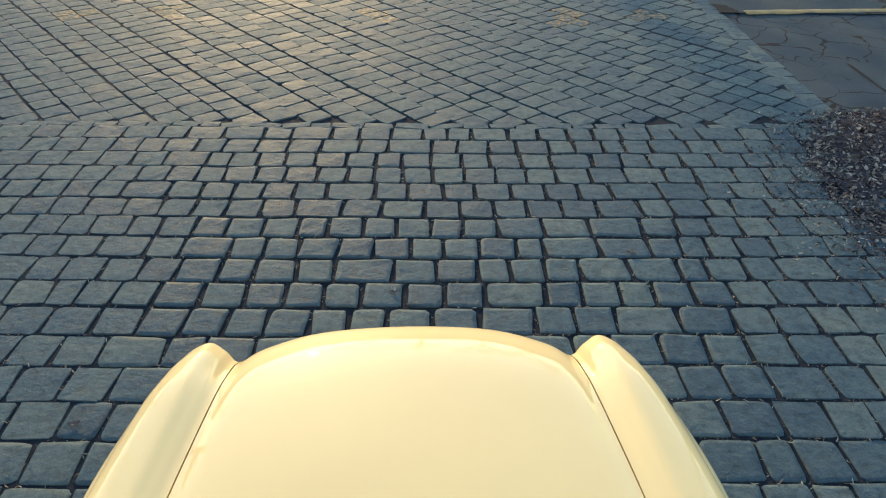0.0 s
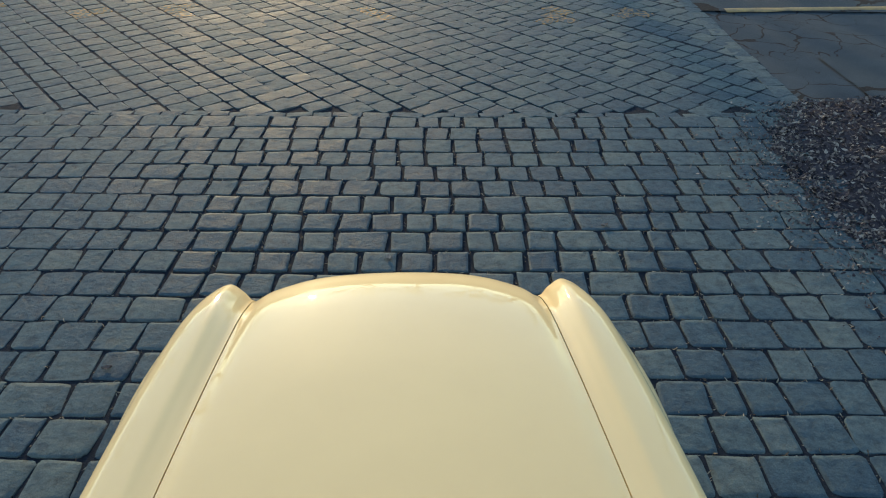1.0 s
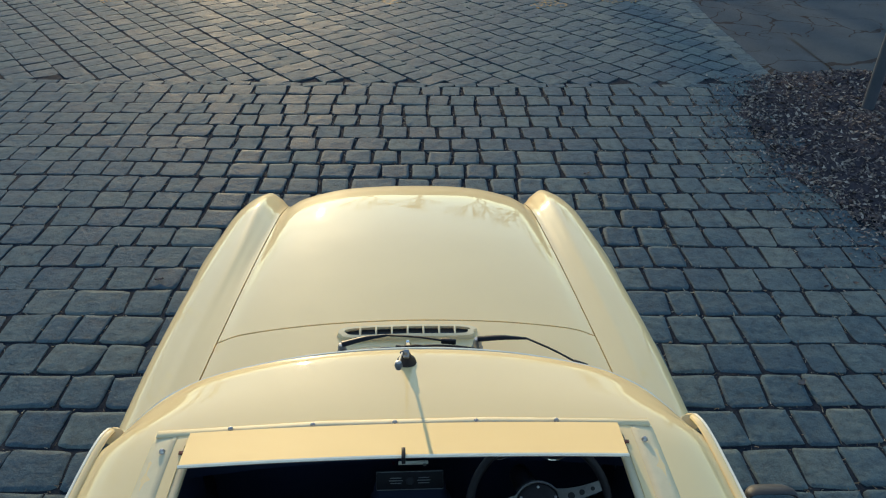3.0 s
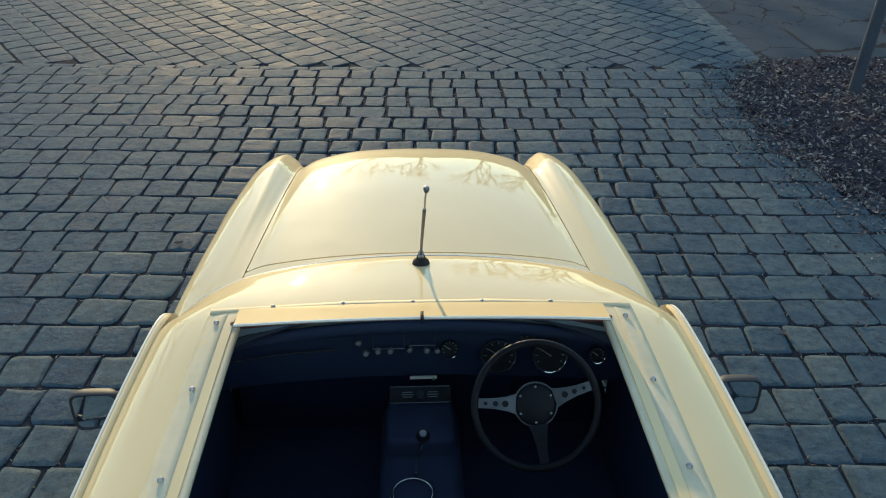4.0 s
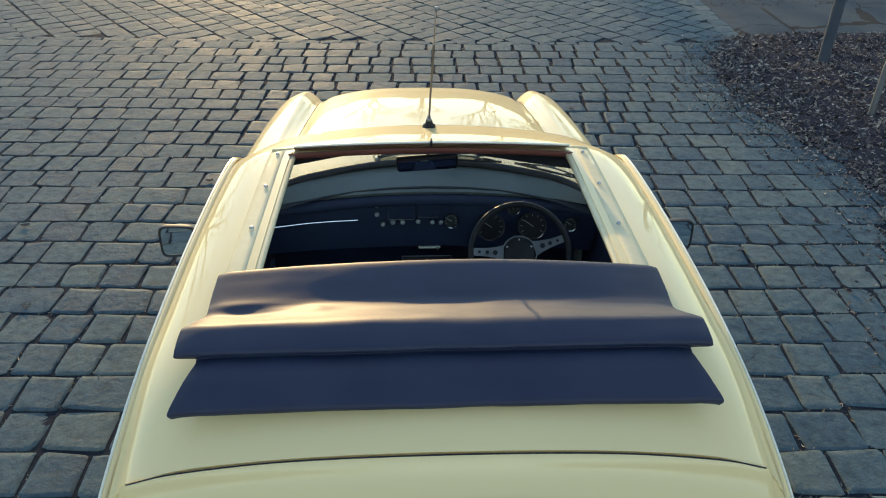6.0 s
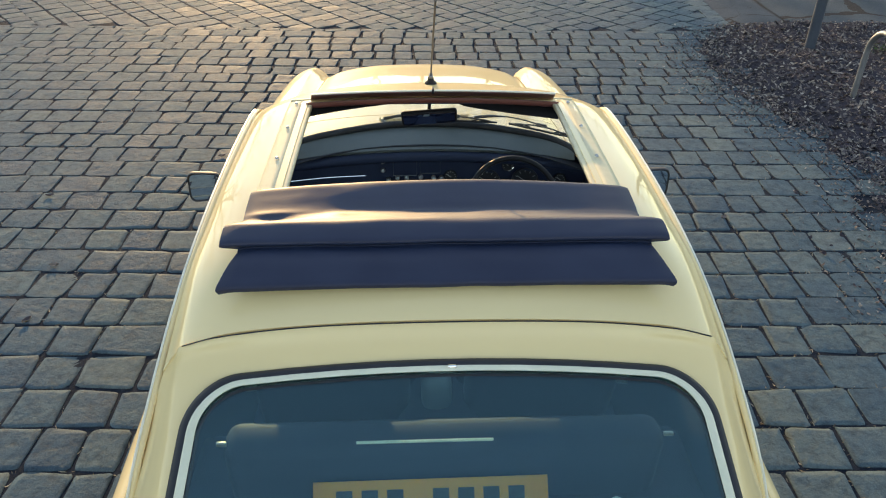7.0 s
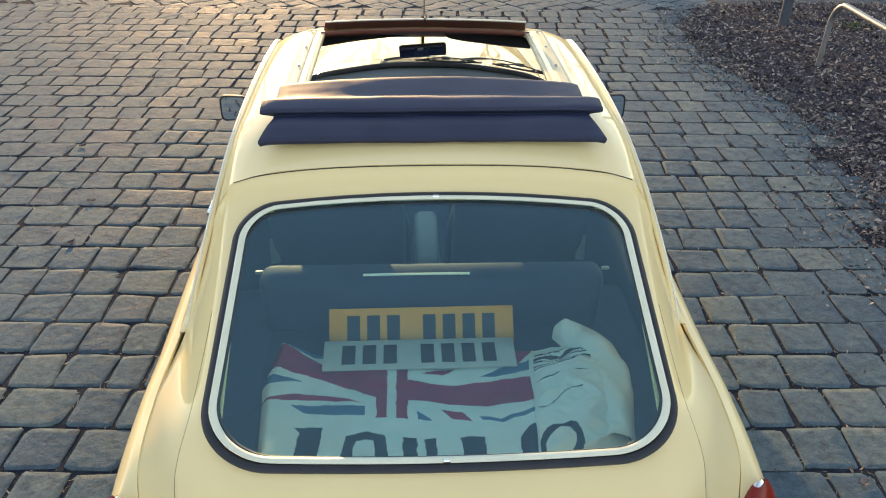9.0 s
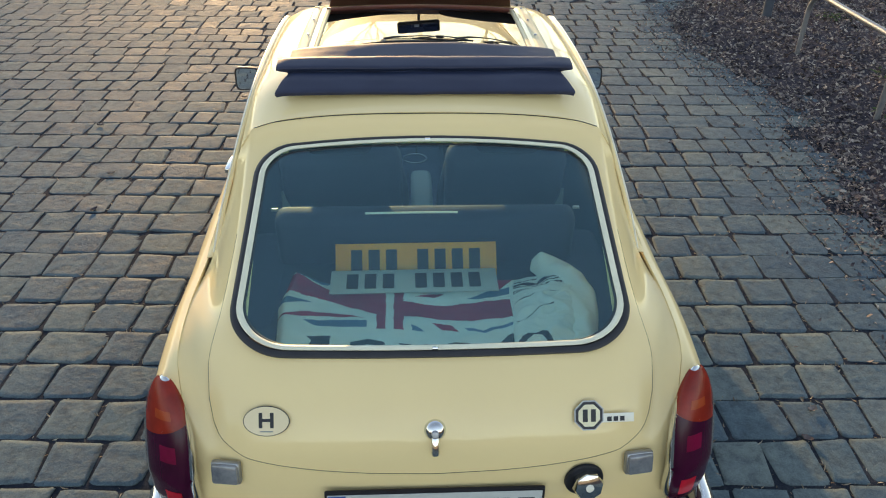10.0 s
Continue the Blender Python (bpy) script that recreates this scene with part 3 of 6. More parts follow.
# hatch skin with its lower edge rounded and the window cut out
def hatch_half(u):
    """Half width of the hatch, in columns of the net."""
    return float(np.interp(u, [0, 2, 4.4, 5.2, 5.7, 6.0, 6.2, 6.5, 6.75, 7.0, 7.15, 7.25, 7.3],
                           [3.0, 3.3, 3.85, 3.86, 3.72, 3.5, 3.28, 2.85, 2.35, 1.65, 1.1, .6, .05]))


us = span(0.03, 5.6, 74) + span(5.66, 7.3, 34)
hg = [[net_point(tail_full, u, TM + s * hatch_half(u)) for s in span(-1, 1, 101)] for u in us]


def hatch_hole(i, j):
    p = (np.array(hg[i][j]) + hg[i + 1][j + 1]) / 2
    return p[1] > -1.88 and inside_window(p[0], p[1])


hatch = part("tailgate", sheet("tailgate", hg, PAINT, 0.008, flip=True, hole=hatch_hole), car, "cream tailgate with a wide rear window")
border = [hg[i][0] for i in range(26, len(us))] + [hg[i][-1] for i in range(len(us) - 1, 25, -1)]
# dark tube drawn for the shade in the tailgate's side and lower gap
part("hatch_seam_shade", tube("hatch_seam_shade", [(x, y + .0008, z - .0012) for x, y, z in border], .0014, DARK_GAP, 5, smooth=0), car)
# tail panel around and below the hatch
tg = [[np.array(p) + np.array((0, 0.0035, -0.0035)) for p in r] for r in net_grid(tail_full, span(5.0, 10, 36), span(0, 10, 61))]
part("tail_panel", sheet("tail_panel", tg, PAINT, 0.006, flip=True), car)
for side in (-1, 1):
    half = [[(side * x, y, z) for x, y, z in r] for r in TAIL]
    pg = [[np.array(p) + np.array((0, .0035, -.0035)) for p in r] for r in net_grid(half, span(0, 8.6, 60), span(2.5, 5, 20))]
    part("rear_pillar", sheet("rear_pillar", pg, PAINT, 0.006, flip=side > 0), car)

# another dark tube, for the shaded gap at the tailgate's upper edge
part("hatch_gap_shade", tube("hatch_gap_shade", [(x, y - .003, z - .0006) for x, y, z in mirrored([TAIL[0][:4]])[0]], .0013, DARK_GAP, 6), car)
# rear window: glass, rubber, bright trim
ring = [window_point(px, py, 0.0, 0.004) for px, py in window_loop]
n_ring = len(ring)
faces = []
rings = [1.0, 0.8, 0.6, 0.4, 0.2, 0.05]
allv = []
for f in rings:
    allv += [window_point(px * f, py * f, 0.0, 0.004) for px, py in window_loop]
for r in range(len(rings) - 1):
    for k in range(n_ring):
        k2 = (k + 1) % n_ring
        faces.append((r * n_ring + k, (r + 1) * n_ring + k, (r + 1) * n_ring + k2, r * n_ring + k2))
allv.append(window_point(0, 0, 0.0, 0.004))
faces += [((len(rings) - 1) * n_ring + k, len(allv) - 1, (len(rings) - 1) * n_ring + (k + 1) % n_ring) for k in range(n_ring)]
pane = thick(mesh_object("rear_window", allv, faces, GLASS_REAR), 0.004)
pane.visible_shadow = False
pane = part("rear_window", pane, hatch, "tinted curved rear glass")
part("rubber_seal", tube("rubber_seal", [window_point(px, py, 0.012, 0.006) for px, py in window_loop], 0.0125, RUBBER, 8, True, flat=0.7, smooth=0), hatch, "black rubber window seal")
part("bright_trim", tube("bright_trim", [window_point(px, py, 0.001, 0.012) for px, py in window_loop], 0.0085, BRIGHT_RING, 8, True, flat=0.6, smooth=0), hatch, "bright metal window trim")
part("inner_seal", tube("inner_seal", [window_point(px, py, -0.008, 0.006) for px, py in window_loop], 0.005, RUBBER, 6, True, flat=0.5, smooth=0), hatch)
for sx, e in ((0.0, 1), (0.004, -1)):
    px, py = (sx, 1.0) if e > 0 else (sx, -1.0)
    p = window_point(px, py, 0.003, 0.013)
    part("trim_clip", box("trim_clip", (0.016, 0.014, 0.008), p, CHROME, 0.002, (-27, 0, 0)), hatch)

# windscreen
LOW = [(0, .455, .906), (.18, .443, .904), (.37, .386, .896), (.47, .341, .888), (.545, .27, .876), (.60, .17, .866)]
TOP = [(0, .119, 1.189), (.19, .105, 1.187), (.36, .064, 1.181), (.45, .016, 1.174), (.497, -.038, 1.166), (.522, -.075, 1.157)]
MIDW = [tuple((np.array(a) + np.array(b)) / 2 + np.array((0, 0.001, 0.001))) for a, b in zip(LOW, TOP)]
screen_net = mirrored([LOW, MIDW, TOP])
screen = thick(mesh_object("windscreen", *(lambda g: ([p for r in g for p in r], [(i * 41 + j + 1, i * 41 + j, (i + 1) * 41 + j, (i + 1) * 41 + j + 1) for i in range(8) for j in range(40)]))(net_grid(screen_net, span(0, 2, 9), span(0, 10, 41))), GLASS), 0.004)
screen.visible_shadow = False
part("windscreen", screen, car, "clear laminated windscreen")
low_full = mirrored([LOW])[0]
top_full = mirrored([TOP])[0]
part("screen_rubber", tube("screen_rubber", [(x, y - 0.016, z + 0.006) for x, y, z in low_full], 0.014, RUBBER, 8), car, "black rubber windscreen seal")
part("screen_trim", tube("screen_trim", [(x, y + 0.004, z - 0.001) for x, y, z in low_full], 0.0045, DULL_TRIM, 6), car)
part("header_trim", tube("header_trim", [(x, y + 0.005, z - 0.001) for x, y, z in top_full], 0.0035, DULL_TRIM, 6), car)
for side in (-1, 1):
    part("windscreen_pillar", tube("windscreen_pillar", [(side * .612, .165, .862), (side * .583, .05, 1.01), (side * .532, -.080, 1.168)], 0.018, PAINT, 8, flat=0.8), car)
    # drip rail from the screen pillar along the roof and down the rear pillar
    rail = [(.545, -.03, 1.125), (.538, -.075, 1.174), (.541, -.16, 1.191), (.543, -.4, 1.199), (.541, -.7, 1.198), (.540, -.95, 1.179), (.549, -1.12, 1.126), (.573, -1.24, 1.03), (.600, -1.31, .93), (.624, -1.357, .826)]
    part("drip_rail", tube("drip_rail", [(side * x, y, z) for x, y, z in rail], 0.007, PAINT, 8, flat=0.8, smooth=8), car, "cream roof drip rail")
    part("drip_rail_trim", tube("drip_rail_trim", [(side * (x + .0075), y, z + .002) for x, y, z in rail], 0.0035, DULL_TRIM, 6, smooth=8), car)
    # side glass between waist and rail
    low_s = [(.640, .10, .862), (.648, -.3, .856), (.650, -.6, .850), (.651, -.9, .842), (.652, -1.14, .836)]
    top_s = [(.545, -.06, 1.165), (.547, -.3, 1.190), (.544, -.65, 1.192), (.542, -.92, 1.178), (.549, -1.11, 1.130)]
    fill = net_grid([[(side * x, y, z) for x, y, z in ((.651, -1.14, .836), (.650, -1.26, .830), (.646, -1.37, .824))], [(side * x, y, z) for x, y, z in ((.547, -1.11, 1.128), (.580, -1.255, 1.0), (.623, -1.358, .822))]], span(0, 1, 5), span(0, 2, 10))
    part("quarter_side", sheet("quarter_side", fill, PAINT, .004, flip=side < 0), car)
    glass = sheet("side_window", net_grid([[(side * x, y, z) for x, y, z in low_s], [(side * x, y, z) for x, y, z in top_s]], span(0, 1, 5), span(0, 4, 17)), GLASS, 0.004)
    glass.visible_shadow = False
    part("side_window", glass, car)
    part("waist_trim", tube("waist_trim", [(side * (x + .004), y, z + .002) for x, y, z in low_s], 0.006, DULL_TRIM, 6), car)

# ---- sunroof frame and folded cover ----
def roof_z(x, y):
    """Height of the roof skin at a place on it."""
    ys = [r[0][1] for r in ROOF]
    u = float(np.interp(-y, [-v for v in ys], range(len(ys))))
    xs = [p[0] for p in ROOF[3]]
    v = float(np.interp(abs(x), xs, range(len(xs))))
    return net_point(ROOF, u, v)[2]


def roof_strip(name, x0, x1, y0, y1, material, t, lift, n=40):
    g = [[(x, y, roof_z(x, y) + lift) for x in span(x0, x1, 4)] for y in span(y0, y1, n)]
    return sharp(sheet(name, g, material, t, flip=(x1 > x0), offset=1.0))


frame_part = part("sunroof_frame", roof_strip("sunroof_frame", -.425, .425, -.135, -.150, WORN_EDGE, .004, .001, 3), car, "chipped cream sunroof frame with screws")
for side in (-1, 1):
    part("side_rail", roof_strip("side_rail", side * .388, side * .428, -.140, -1.0, WORN_EDGE, .0009, .0004), frame_part)
    part("rail_groove", roof_strip("rail_groove", side * .374, side * .390, -.165, -1.0, BLACK, .004, -.010), frame_part, "black strip along the groove")
    part("inner_lip", roof_strip("inner_lip", side * .357, side * .380, -.168, -1.0, WORN_EDGE, .009, -.011), frame_part, "scuffed cream inner lip")
    for y in (-.187, -.381, -.580, -.78, -.95):
        part("screw", turned("screw", [(0, .0035), (.003, .003), (.0045, .001), (.0055, -.002)], STEEL, Matrix.Translation((side * .404, y, roof_z(.404, y) + .005)), 10), frame_part)
for x in (-.30, -.16, -.02, .12, .26):
    part("screw", turned("screw", [(0, .003), (.0025, .0025), (.004, .001), (.005, -.002)], STEEL, Matrix.Translation((x, -.143, roof_z(x, -.143) + .005)), 10), frame_part)
# front edge of the opening: a hinged wind deflector, cream above and red-brown below, over the brown header lining
def deflector_sheet(name, material, t, lift):
    g = [[(x * (1 - .055 * f), -.150 - .124 * f, 1.2535 + .0585 * f - .075 * x * x + lift) for x in span(-.366, .366, 17)] for f in span(0, 1, 6)]
    return sheet(name, g, material, t, flip=True)


deflector = part("wind_deflector", deflector_sheet("wind_deflector", PAINT, .002, .0), car, "raised cream wind deflector before the sunroof opening")
part("deflector_lining", deflector_sheet("deflector_lining", HEADER_TRIM, .002, -.0035), deflector, "glossy red-brown underside")
part("edge_trim", tube("edge_trim", [(x * .945, -.2745, 1.3110 - .075 * x * x) for x in span(-.366, .366, 9)], .0028, DULL_TRIM, 6), deflector)
HEADER = [(-.183, 1.2555), (-.182, 1.244), (-.150, 1.240), (-.113, 1.230), (-.05, 1.203), (.0, 1.180), (.03, 1.166)]
part("header_lining", sheet("header_lining", [[(x, y - .05 * x * x, z - .085 * x * x - .04 * x * x * k) for x in span(-.375, .375, 13)] for k, (y, z) in enumerate(spline(HEADER, q) for q in span(0, 6, 19)) for k in (k / 18,)], HEADER_TRIM, 0.006), car, "dark red-brown vinyl header lining")
part("bar_clip", box("bar_clip", (.006, .022, .014), (-.004, -.273, 1.311), BLACK, 0.001), deflector)
for side in (-1, 1):
    low_l, low_r = [(.030, -.022, 1.191), (.095, -.030, 1.187), (.245, -.050, 1.173), (.391, -.090, 1.160)], [(.072, -.028, 1.192), (.103, -.035, 1.171), (.243, -.070, 1.160), (.395, -.120, 1.158)]
    edge_low = [spline(low_l if side < 0 else low_r, 3 * a) for a in span(0, 1, 16)]
    vis = [[(side * x, y + (.045 - .02 * a) * (1 - f), z + (1.198 - .014 * a - z) * (1 - f) + .006 * math.sin(math.pi * f)) for a, (x, y, z) in zip(span(0, 1, 16), edge_low)] for f in span(0, 1, 6)]
    part("sun_visor", sheet("sun_visor", vis, BLACK, 0.010), car, "dark padded sun visor")
# rear-view mirror
mirror = part("rear_view_mirror", box("rear_view_mirror", (.186, .022, .056), (-.005, .045, 1.103), BLACK, 0.010, (20, -4, 0), 4), car, "black interior mirror")
part("mirror_glass", box("mirror_glass", (.172, .003, .044), (-.005, .0345, 1.0990), MIRROR, 0.001, (20, -4, 0)), mirror)
part("mirror_stem", tube("mirror_stem", [(-.005, .05, 1.115), (-.004, .06, 1.15), (-.003, .075, 1.185)], 0.006, BLACK, 6), mirror)

# folded cover: rolls of vinyl laid across the roof
FOLD = [(-.782, 1.240, .424, .11), (-.760, 1.252, .430, .11), (-.757, 1.268, .433, .11), (-.766, 1.278, .435, .11), (-.80, 1.273, .436, .10), (-.84, 1.265, .436, .08), (-.870, 1.260, .434, .06), (-.893, 1.263, .434, .05), (-.920, 1.273, .437, .04),
        (-.950, 1.286, .441, .03), (-.972, 1.296, .444, .02), (-.986, 1.300, .446, .01), (-1.002, 1.299, .447, .01), (-1.024, 1.294, .447, .0), (-1.038, 1.289, .447, .0), (-1.041, 1.282, .445, .0), (-1.034, 1.275, .420, .0),
        (-1.032, 1.271, .411, .0), (-1.048, 1.271, .415, .0), (-1.078, 1.265, .424, .0), (-1.106, 1.254, .434, .0), (-1.130, 1.243, .442, .0), (-1.128, 1.232, .438, .01)]
fn = len(FOLD)
fold_grid = []
for k in span(0, fn - 1, 96):
    y, z, w, drop = spline(FOLD, k)
    row = []
    for s in span(-1, 1, 91):
        x = w * s
        wob = 0.003 * noise.noise(Vector((x * 5.0, y * 14, 3.1))) + 0.0010 * noise.noise(Vector((x * 16.0, y * 30, 7.7)))
        # a hollow pinched between the two rolls near one end, with a small bulge beside it
        hollow = math.exp(-((x + .365) / .075) ** 2 - ((y + .895) / .020) ** 2)
        bulge = math.exp(-((x + .235) / .030) ** 2 - ((y + .900) / .018) ** 2) + .5 * math.exp(-((x + .38) / .07) ** 2 - ((y + .868) / .012) ** 2)
        wob *= .4 if y > -.88 else 1.0
        wob += -.007 * hollow + .006 * bulge
        e = max(abs(s) - .93, 0) / .07
        row.append((x, y + wob * .4 + .003 * math.sin(5 * x + 1), z - drop * x * x - .004 * e * e + wob))
    fold_grid.append(row)
fold = part("folded_sunroof_cover", sheet("folded_sunroof_cover", fold_grid, VINYL, 0.004, flip=True), car, "black grained vinyl sunroof cover folded back in rolls")
for side in (-1, 1):
    idx = 0 if side < 0 else 90
    for a, b in ((0, 28), (28, 71), (71, 95)):
        ring_pts = [fold_grid[k][idx] for k in range(a, b + 1)]
        c = np.mean(ring_pts, axis=0) - np.array((side * .012, 0, .004))
        vs_, fs_ = [tuple(c)] + ring_pts, [(0, q, q + 1) if side < 0 else (0, q + 1, q) for q in range(1, len(ring_pts))]
        part("fold_end", mesh_object("fold_end", vs_, fs_, VINYL), fold)

# ---- aerial, wipers, air grille ----
aerial = part("aerial", turned("aerial", [(0, .032), (.006, .031), (.009, .024), (.012, .012), (.019, .006), (.021, -.004)], BLACK, Matrix.Translation((0, .052, 1.212)) @ pose(0, 0, 0, 8, 0, 0), 16), car, "roof aerial on a black rubber base")
part("aerial_joint", box("aerial_joint", (.012, .016, .018), (0, .046, 1.240), STEEL, .003, (35, 0, 0)), aerial)
part("aerial_mast", tube("aerial_mast", [(0, .042, 1.244), (-.001, -.15, 1.41), (-.001, -.345, 1.577)], .0029, POST_PAINT, 8), aerial)
part("aerial_whip", tube("aerial_whip", [(-.001, -.345, 1.577), (-.002, -.43, 1.641), (-.002, -.507, 1.699)], .0014, STEEL, 6), aerial, "thin steel whip")
part("aerial_tip", turned("aerial_tip", [(0, .005), (.003, .004), (.0042, 0), (.003, -.004), (0, -.005)], STEEL, Matrix.Translation((-.002, -.507, 1.699)), 10), aerial)


def cowl_z(x, y):
    u = float(np.interp(-y, [-.607, -.448], [8, 9]))
    v = float(np.interp(abs(x), [0, .25, .455, .53], [0, 1, 2, 3]))
    return net_point(FRONT, u, v)[2]


grille_outline = []
for k in range(48):
    a = 2 * math.pi * k / 48
    c, s = math.cos(a), math.sin(a)
    gx = .192 * math.copysign(abs(c) ** .32, c) * (1.0 if s > 0 else .955)
    gy = .541 + .028 * math.copysign(abs(s) ** .5, s)
    grille_outline.append((gx, gy - .10 * gx * gx))
gc = [(x * .90, .541 + (y - .541) * .66 - .0, cowl_z(x, y) + .012) for x, y in grille_outline]
go = [(x * .985, y, cowl_z(x, y) + .011) for x, y in grille_outline]
gl = [(x * 1.012, .541 + (y - .541) * 1.10, cowl_z(x, y) - .004) for x, y in grille_outline]
nk = 48
gv = gc + go + gl + [(x, y, z - .016) for x, y, z in gc]
gf = [(k, (k + 1) % nk, nk + (k + 1) % nk, nk + k) for k in range(nk)] + [(nk + k, nk + (k + 1) % nk, 2 * nk + (k + 1) % nk, 2 * nk + k) for k in range(nk)] + [(3 * nk + k, 3 * nk + (k + 1) % nk, (k + 1) % nk, k) for k in range(nk)]
grille = part("air_intake_grille", sharp(mesh_object("air_intake_grille", gv, [f[::-1] for f in gf], WORN_EDGE), 40), car, "cream fresh-air grille with eight dark slots")
# flat black sheet stands in for the shade inside the slots
part("slot_backing", mesh_object("slot_backing", [(x, y, z - .008) for x, y, z in gc], [tuple(range(nk))], BLACK, False), grille)
for q in range(7):
    x = -.1293 + .0431 * q
    part("grille_bar", box("grille_bar", (.0055, .040, .010), (x, .539 - .10 * x * x, cowl_z(x, .54) + .009), WORN_EDGE, .002), grille)
part("washer_jet", turned("washer_jet", [(0, .012), (.005, .011), (.007, .006), (.010, .0)], CHROME, Matrix.Translation((0.0, .487, cowl_z(0, .487))), 10), car)


def wiper(base, elbow, hinge, blade_a, blade_b):
    """A wiper: spindle, arm, spring cover and blade."""
    w = part("wiper", turned("wiper", [(0, .030), (.008, .029), (.011, .022), (.012, .008), (.016, .0)], STEEL, Matrix.Translation(base), 14), car, "black wiper on a chrome spindle")
    b, e, h = Vector(base) + Vector((0, 0, .028)), Vector(elbow), Vector(hinge)
    part("arm_cover", tube("arm_cover", [b, b.lerp(e, .5) + Vector((0, 0, .004)), e], .009, BLACK, 8, radii=[.010, .009, .004], flat=.6), w)
    part("wiper_arm", tube("wiper_arm", [e, e.lerp(h, .5) + Vector((0, 0, .004)), h], .0028, BLACK, 6), w)
    p, q = Vector(blade_a), Vector(blade_b)
    part("blade_clip", box("blade_clip", (.040, .012, .014), h, BLACK, .004, (0, 0, math.degrees(math.atan2((q - p).y, (q - p).x)))), w)
    part("blade_bridge", tube("blade_bridge", [p.lerp(q, .12), p.lerp(q, .3) + Vector((0, 0, .012)), p.lerp(q, .5) + Vector((0, 0, .016)), p.lerp(q, .7) + Vector((0, 0, .012)), p.lerp(q, .88)], .003, BLACK, 6), w)
    part("blade_rubber", tube("blade_rubber", [p, p.lerp(q, .5) + Vector((0, 0, -.001)), q], .003, RUBBER, 6, flat=1.5), w)
    for f in (.2, .8):
        part("blade_yoke", tube("blade_yoke", [p.lerp(q, f - .12) + Vector((0, 0, .003)), p.lerp(q, f) + Vector((0, 0, .009)), p.lerp(q, f + .12) + Vector((0, 0, .003))], .0028, BLACK, 6), w)


wiper((-.172, .455, .900), (-.055, .487, .930), (.106, .442, .942), (-.031, .433, .936), (.266, .386, .938))
wiper((.185, .470, .897), (.315, .462, .930), (.432, .342, .942), (.313, .387, .933), (.549, .255, .928))

# ---- tail details ----
def tail_point(x, z):
    """Place on the tail panel at a height, with the outward tilt there."""
    v = float(np.interp(abs(x), [0, .25, .42, .49, .55, .605], range(6)))
    lo, hi = 3.0, 10.0
    for _ in range(40):
        m_ = (lo + hi) / 2
        lo, hi = (m_, hi) if net_point(TAIL, m_, v)[2] > z else (lo, m_)
    p = net_point(TAIL, lo, v)
    q = net_point(TAIL, min(lo + .15, 10), v)
    tilt = math.degrees(math.atan2(p[1] - q[1], p[2] - q[2]))
    yaw = math.degrees(math.atan(.22 * x + .9 * max(abs(x) - .42, 0) * (1 if x > 0 else -1)))
    return Vector((x, p[1], p[2])), tilt, yaw


def on_tail(x, z, out=0.0):
    """Frame on the tail: x across, y up the panel, z outward."""
    p, tilt, yaw = tail_point(x, z)
    up = Vector((0, math.sin(radians(tilt)), math.cos(radians(tilt))))
    nrm = Vector((math.sin(radians(yaw)), -math.cos(radians(yaw)) * math.cos(radians(tilt)), math.sin(radians(tilt)))).normalized()
    acr = up.cross(nrm).normalized()
    up = nrm.cross(acr)
    m = Matrix((acr, up, nrm)).transposed().to_4x4()
    m.translation = p + nrm * out
    return m


def plate_box(name, size, m, material, bevel=.002):
    bm = bmesh.new()
    bmesh.ops.create_cube(bm, size=1.0, matrix=Matrix.Diagonal((*size, 1)))
    if bevel:
        bmesh.ops.bevel(bm, geom=bm.edges[:], offset=min(bevel, .45 * min(size)), segments=2, profile=.5, affect="EDGES")
    bmesh.ops.transform(bm, matrix=m, verts=bm.verts)
    return sharp(from_bm(name, bm, material), 40)


def disc(name, rx, ry, m, material, t=.002, sides=40, power=1.0):
    bm = bmesh.new()
    for zz in (0, t):
        vs_ = []
        for k in range(sides):
            a = 2 * math.pi * k / sides
            c, s = math.cos(a), math.sin(a)
            vs_.append(bm.verts.new(m @ Vector((rx * math.copysign(abs(c) ** power, c), ry * math.copysign(abs(s) ** power, s), zz))))
        bm.faces.new(vs_)
    bm.verts.ensure_lookup_table()
    for k in range(sides):
        bm.faces.new((bm.verts[k], bm.verts[(k + 1) % sides], bm.verts[sides + (k + 1) % sides], bm.verts[sides + k]))
    return sharp(from_bm(name, bm, material), 40)


lock = part("tailgate_lock", turned("tailgate_lock", [(0, .016), (.014, .015), (.021, .010), (.025, .003), (.0265, -.003)], CHROME, on_tail(0, .722), 24), hatch, "chrome tailgate push lock")
part("lock_handle", plate_box("lock_handle", (.018, .050, .014), on_tail(0, .697, .013) @ pose(0, -.006, 0, 0, 0, 0), CHROME, .006), lock)
part("lock_button", turned("lock_button", [(0, .024), (.007, .0235), (.0095, .021), (.010, .010)], STEEL, on_tail(0, .717), 16), lock)
m_h = on_tail(-.395, .735, .0085)
oval = part("country_sticker", disc("country_sticker", .0555, .036, m_h, INK, .001), hatch, "white oval sticker with a black letter H")
part("sticker_face", disc("sticker_face", .0535, .0342, m_h, CREAM_STICKER, .0018), oval)
for dx, w, h in ((-.0135, .0085, .036), (.0135, .0085, .036), (0, .022, .0072)):
    part("letter_stroke", plate_box("letter_stroke", (w, h, .0008), m_h @ Matrix.Translation((dx, .002, .0024)), INK, 0), oval)
part("print_bar", plate_box("print_bar", (.030, .0025, .0006), m_h @ Matrix.Translation((0, -.0245, .0022)), GREY_TRIM, 0), oval)
m_b = on_tail(.355, .736, .0085)
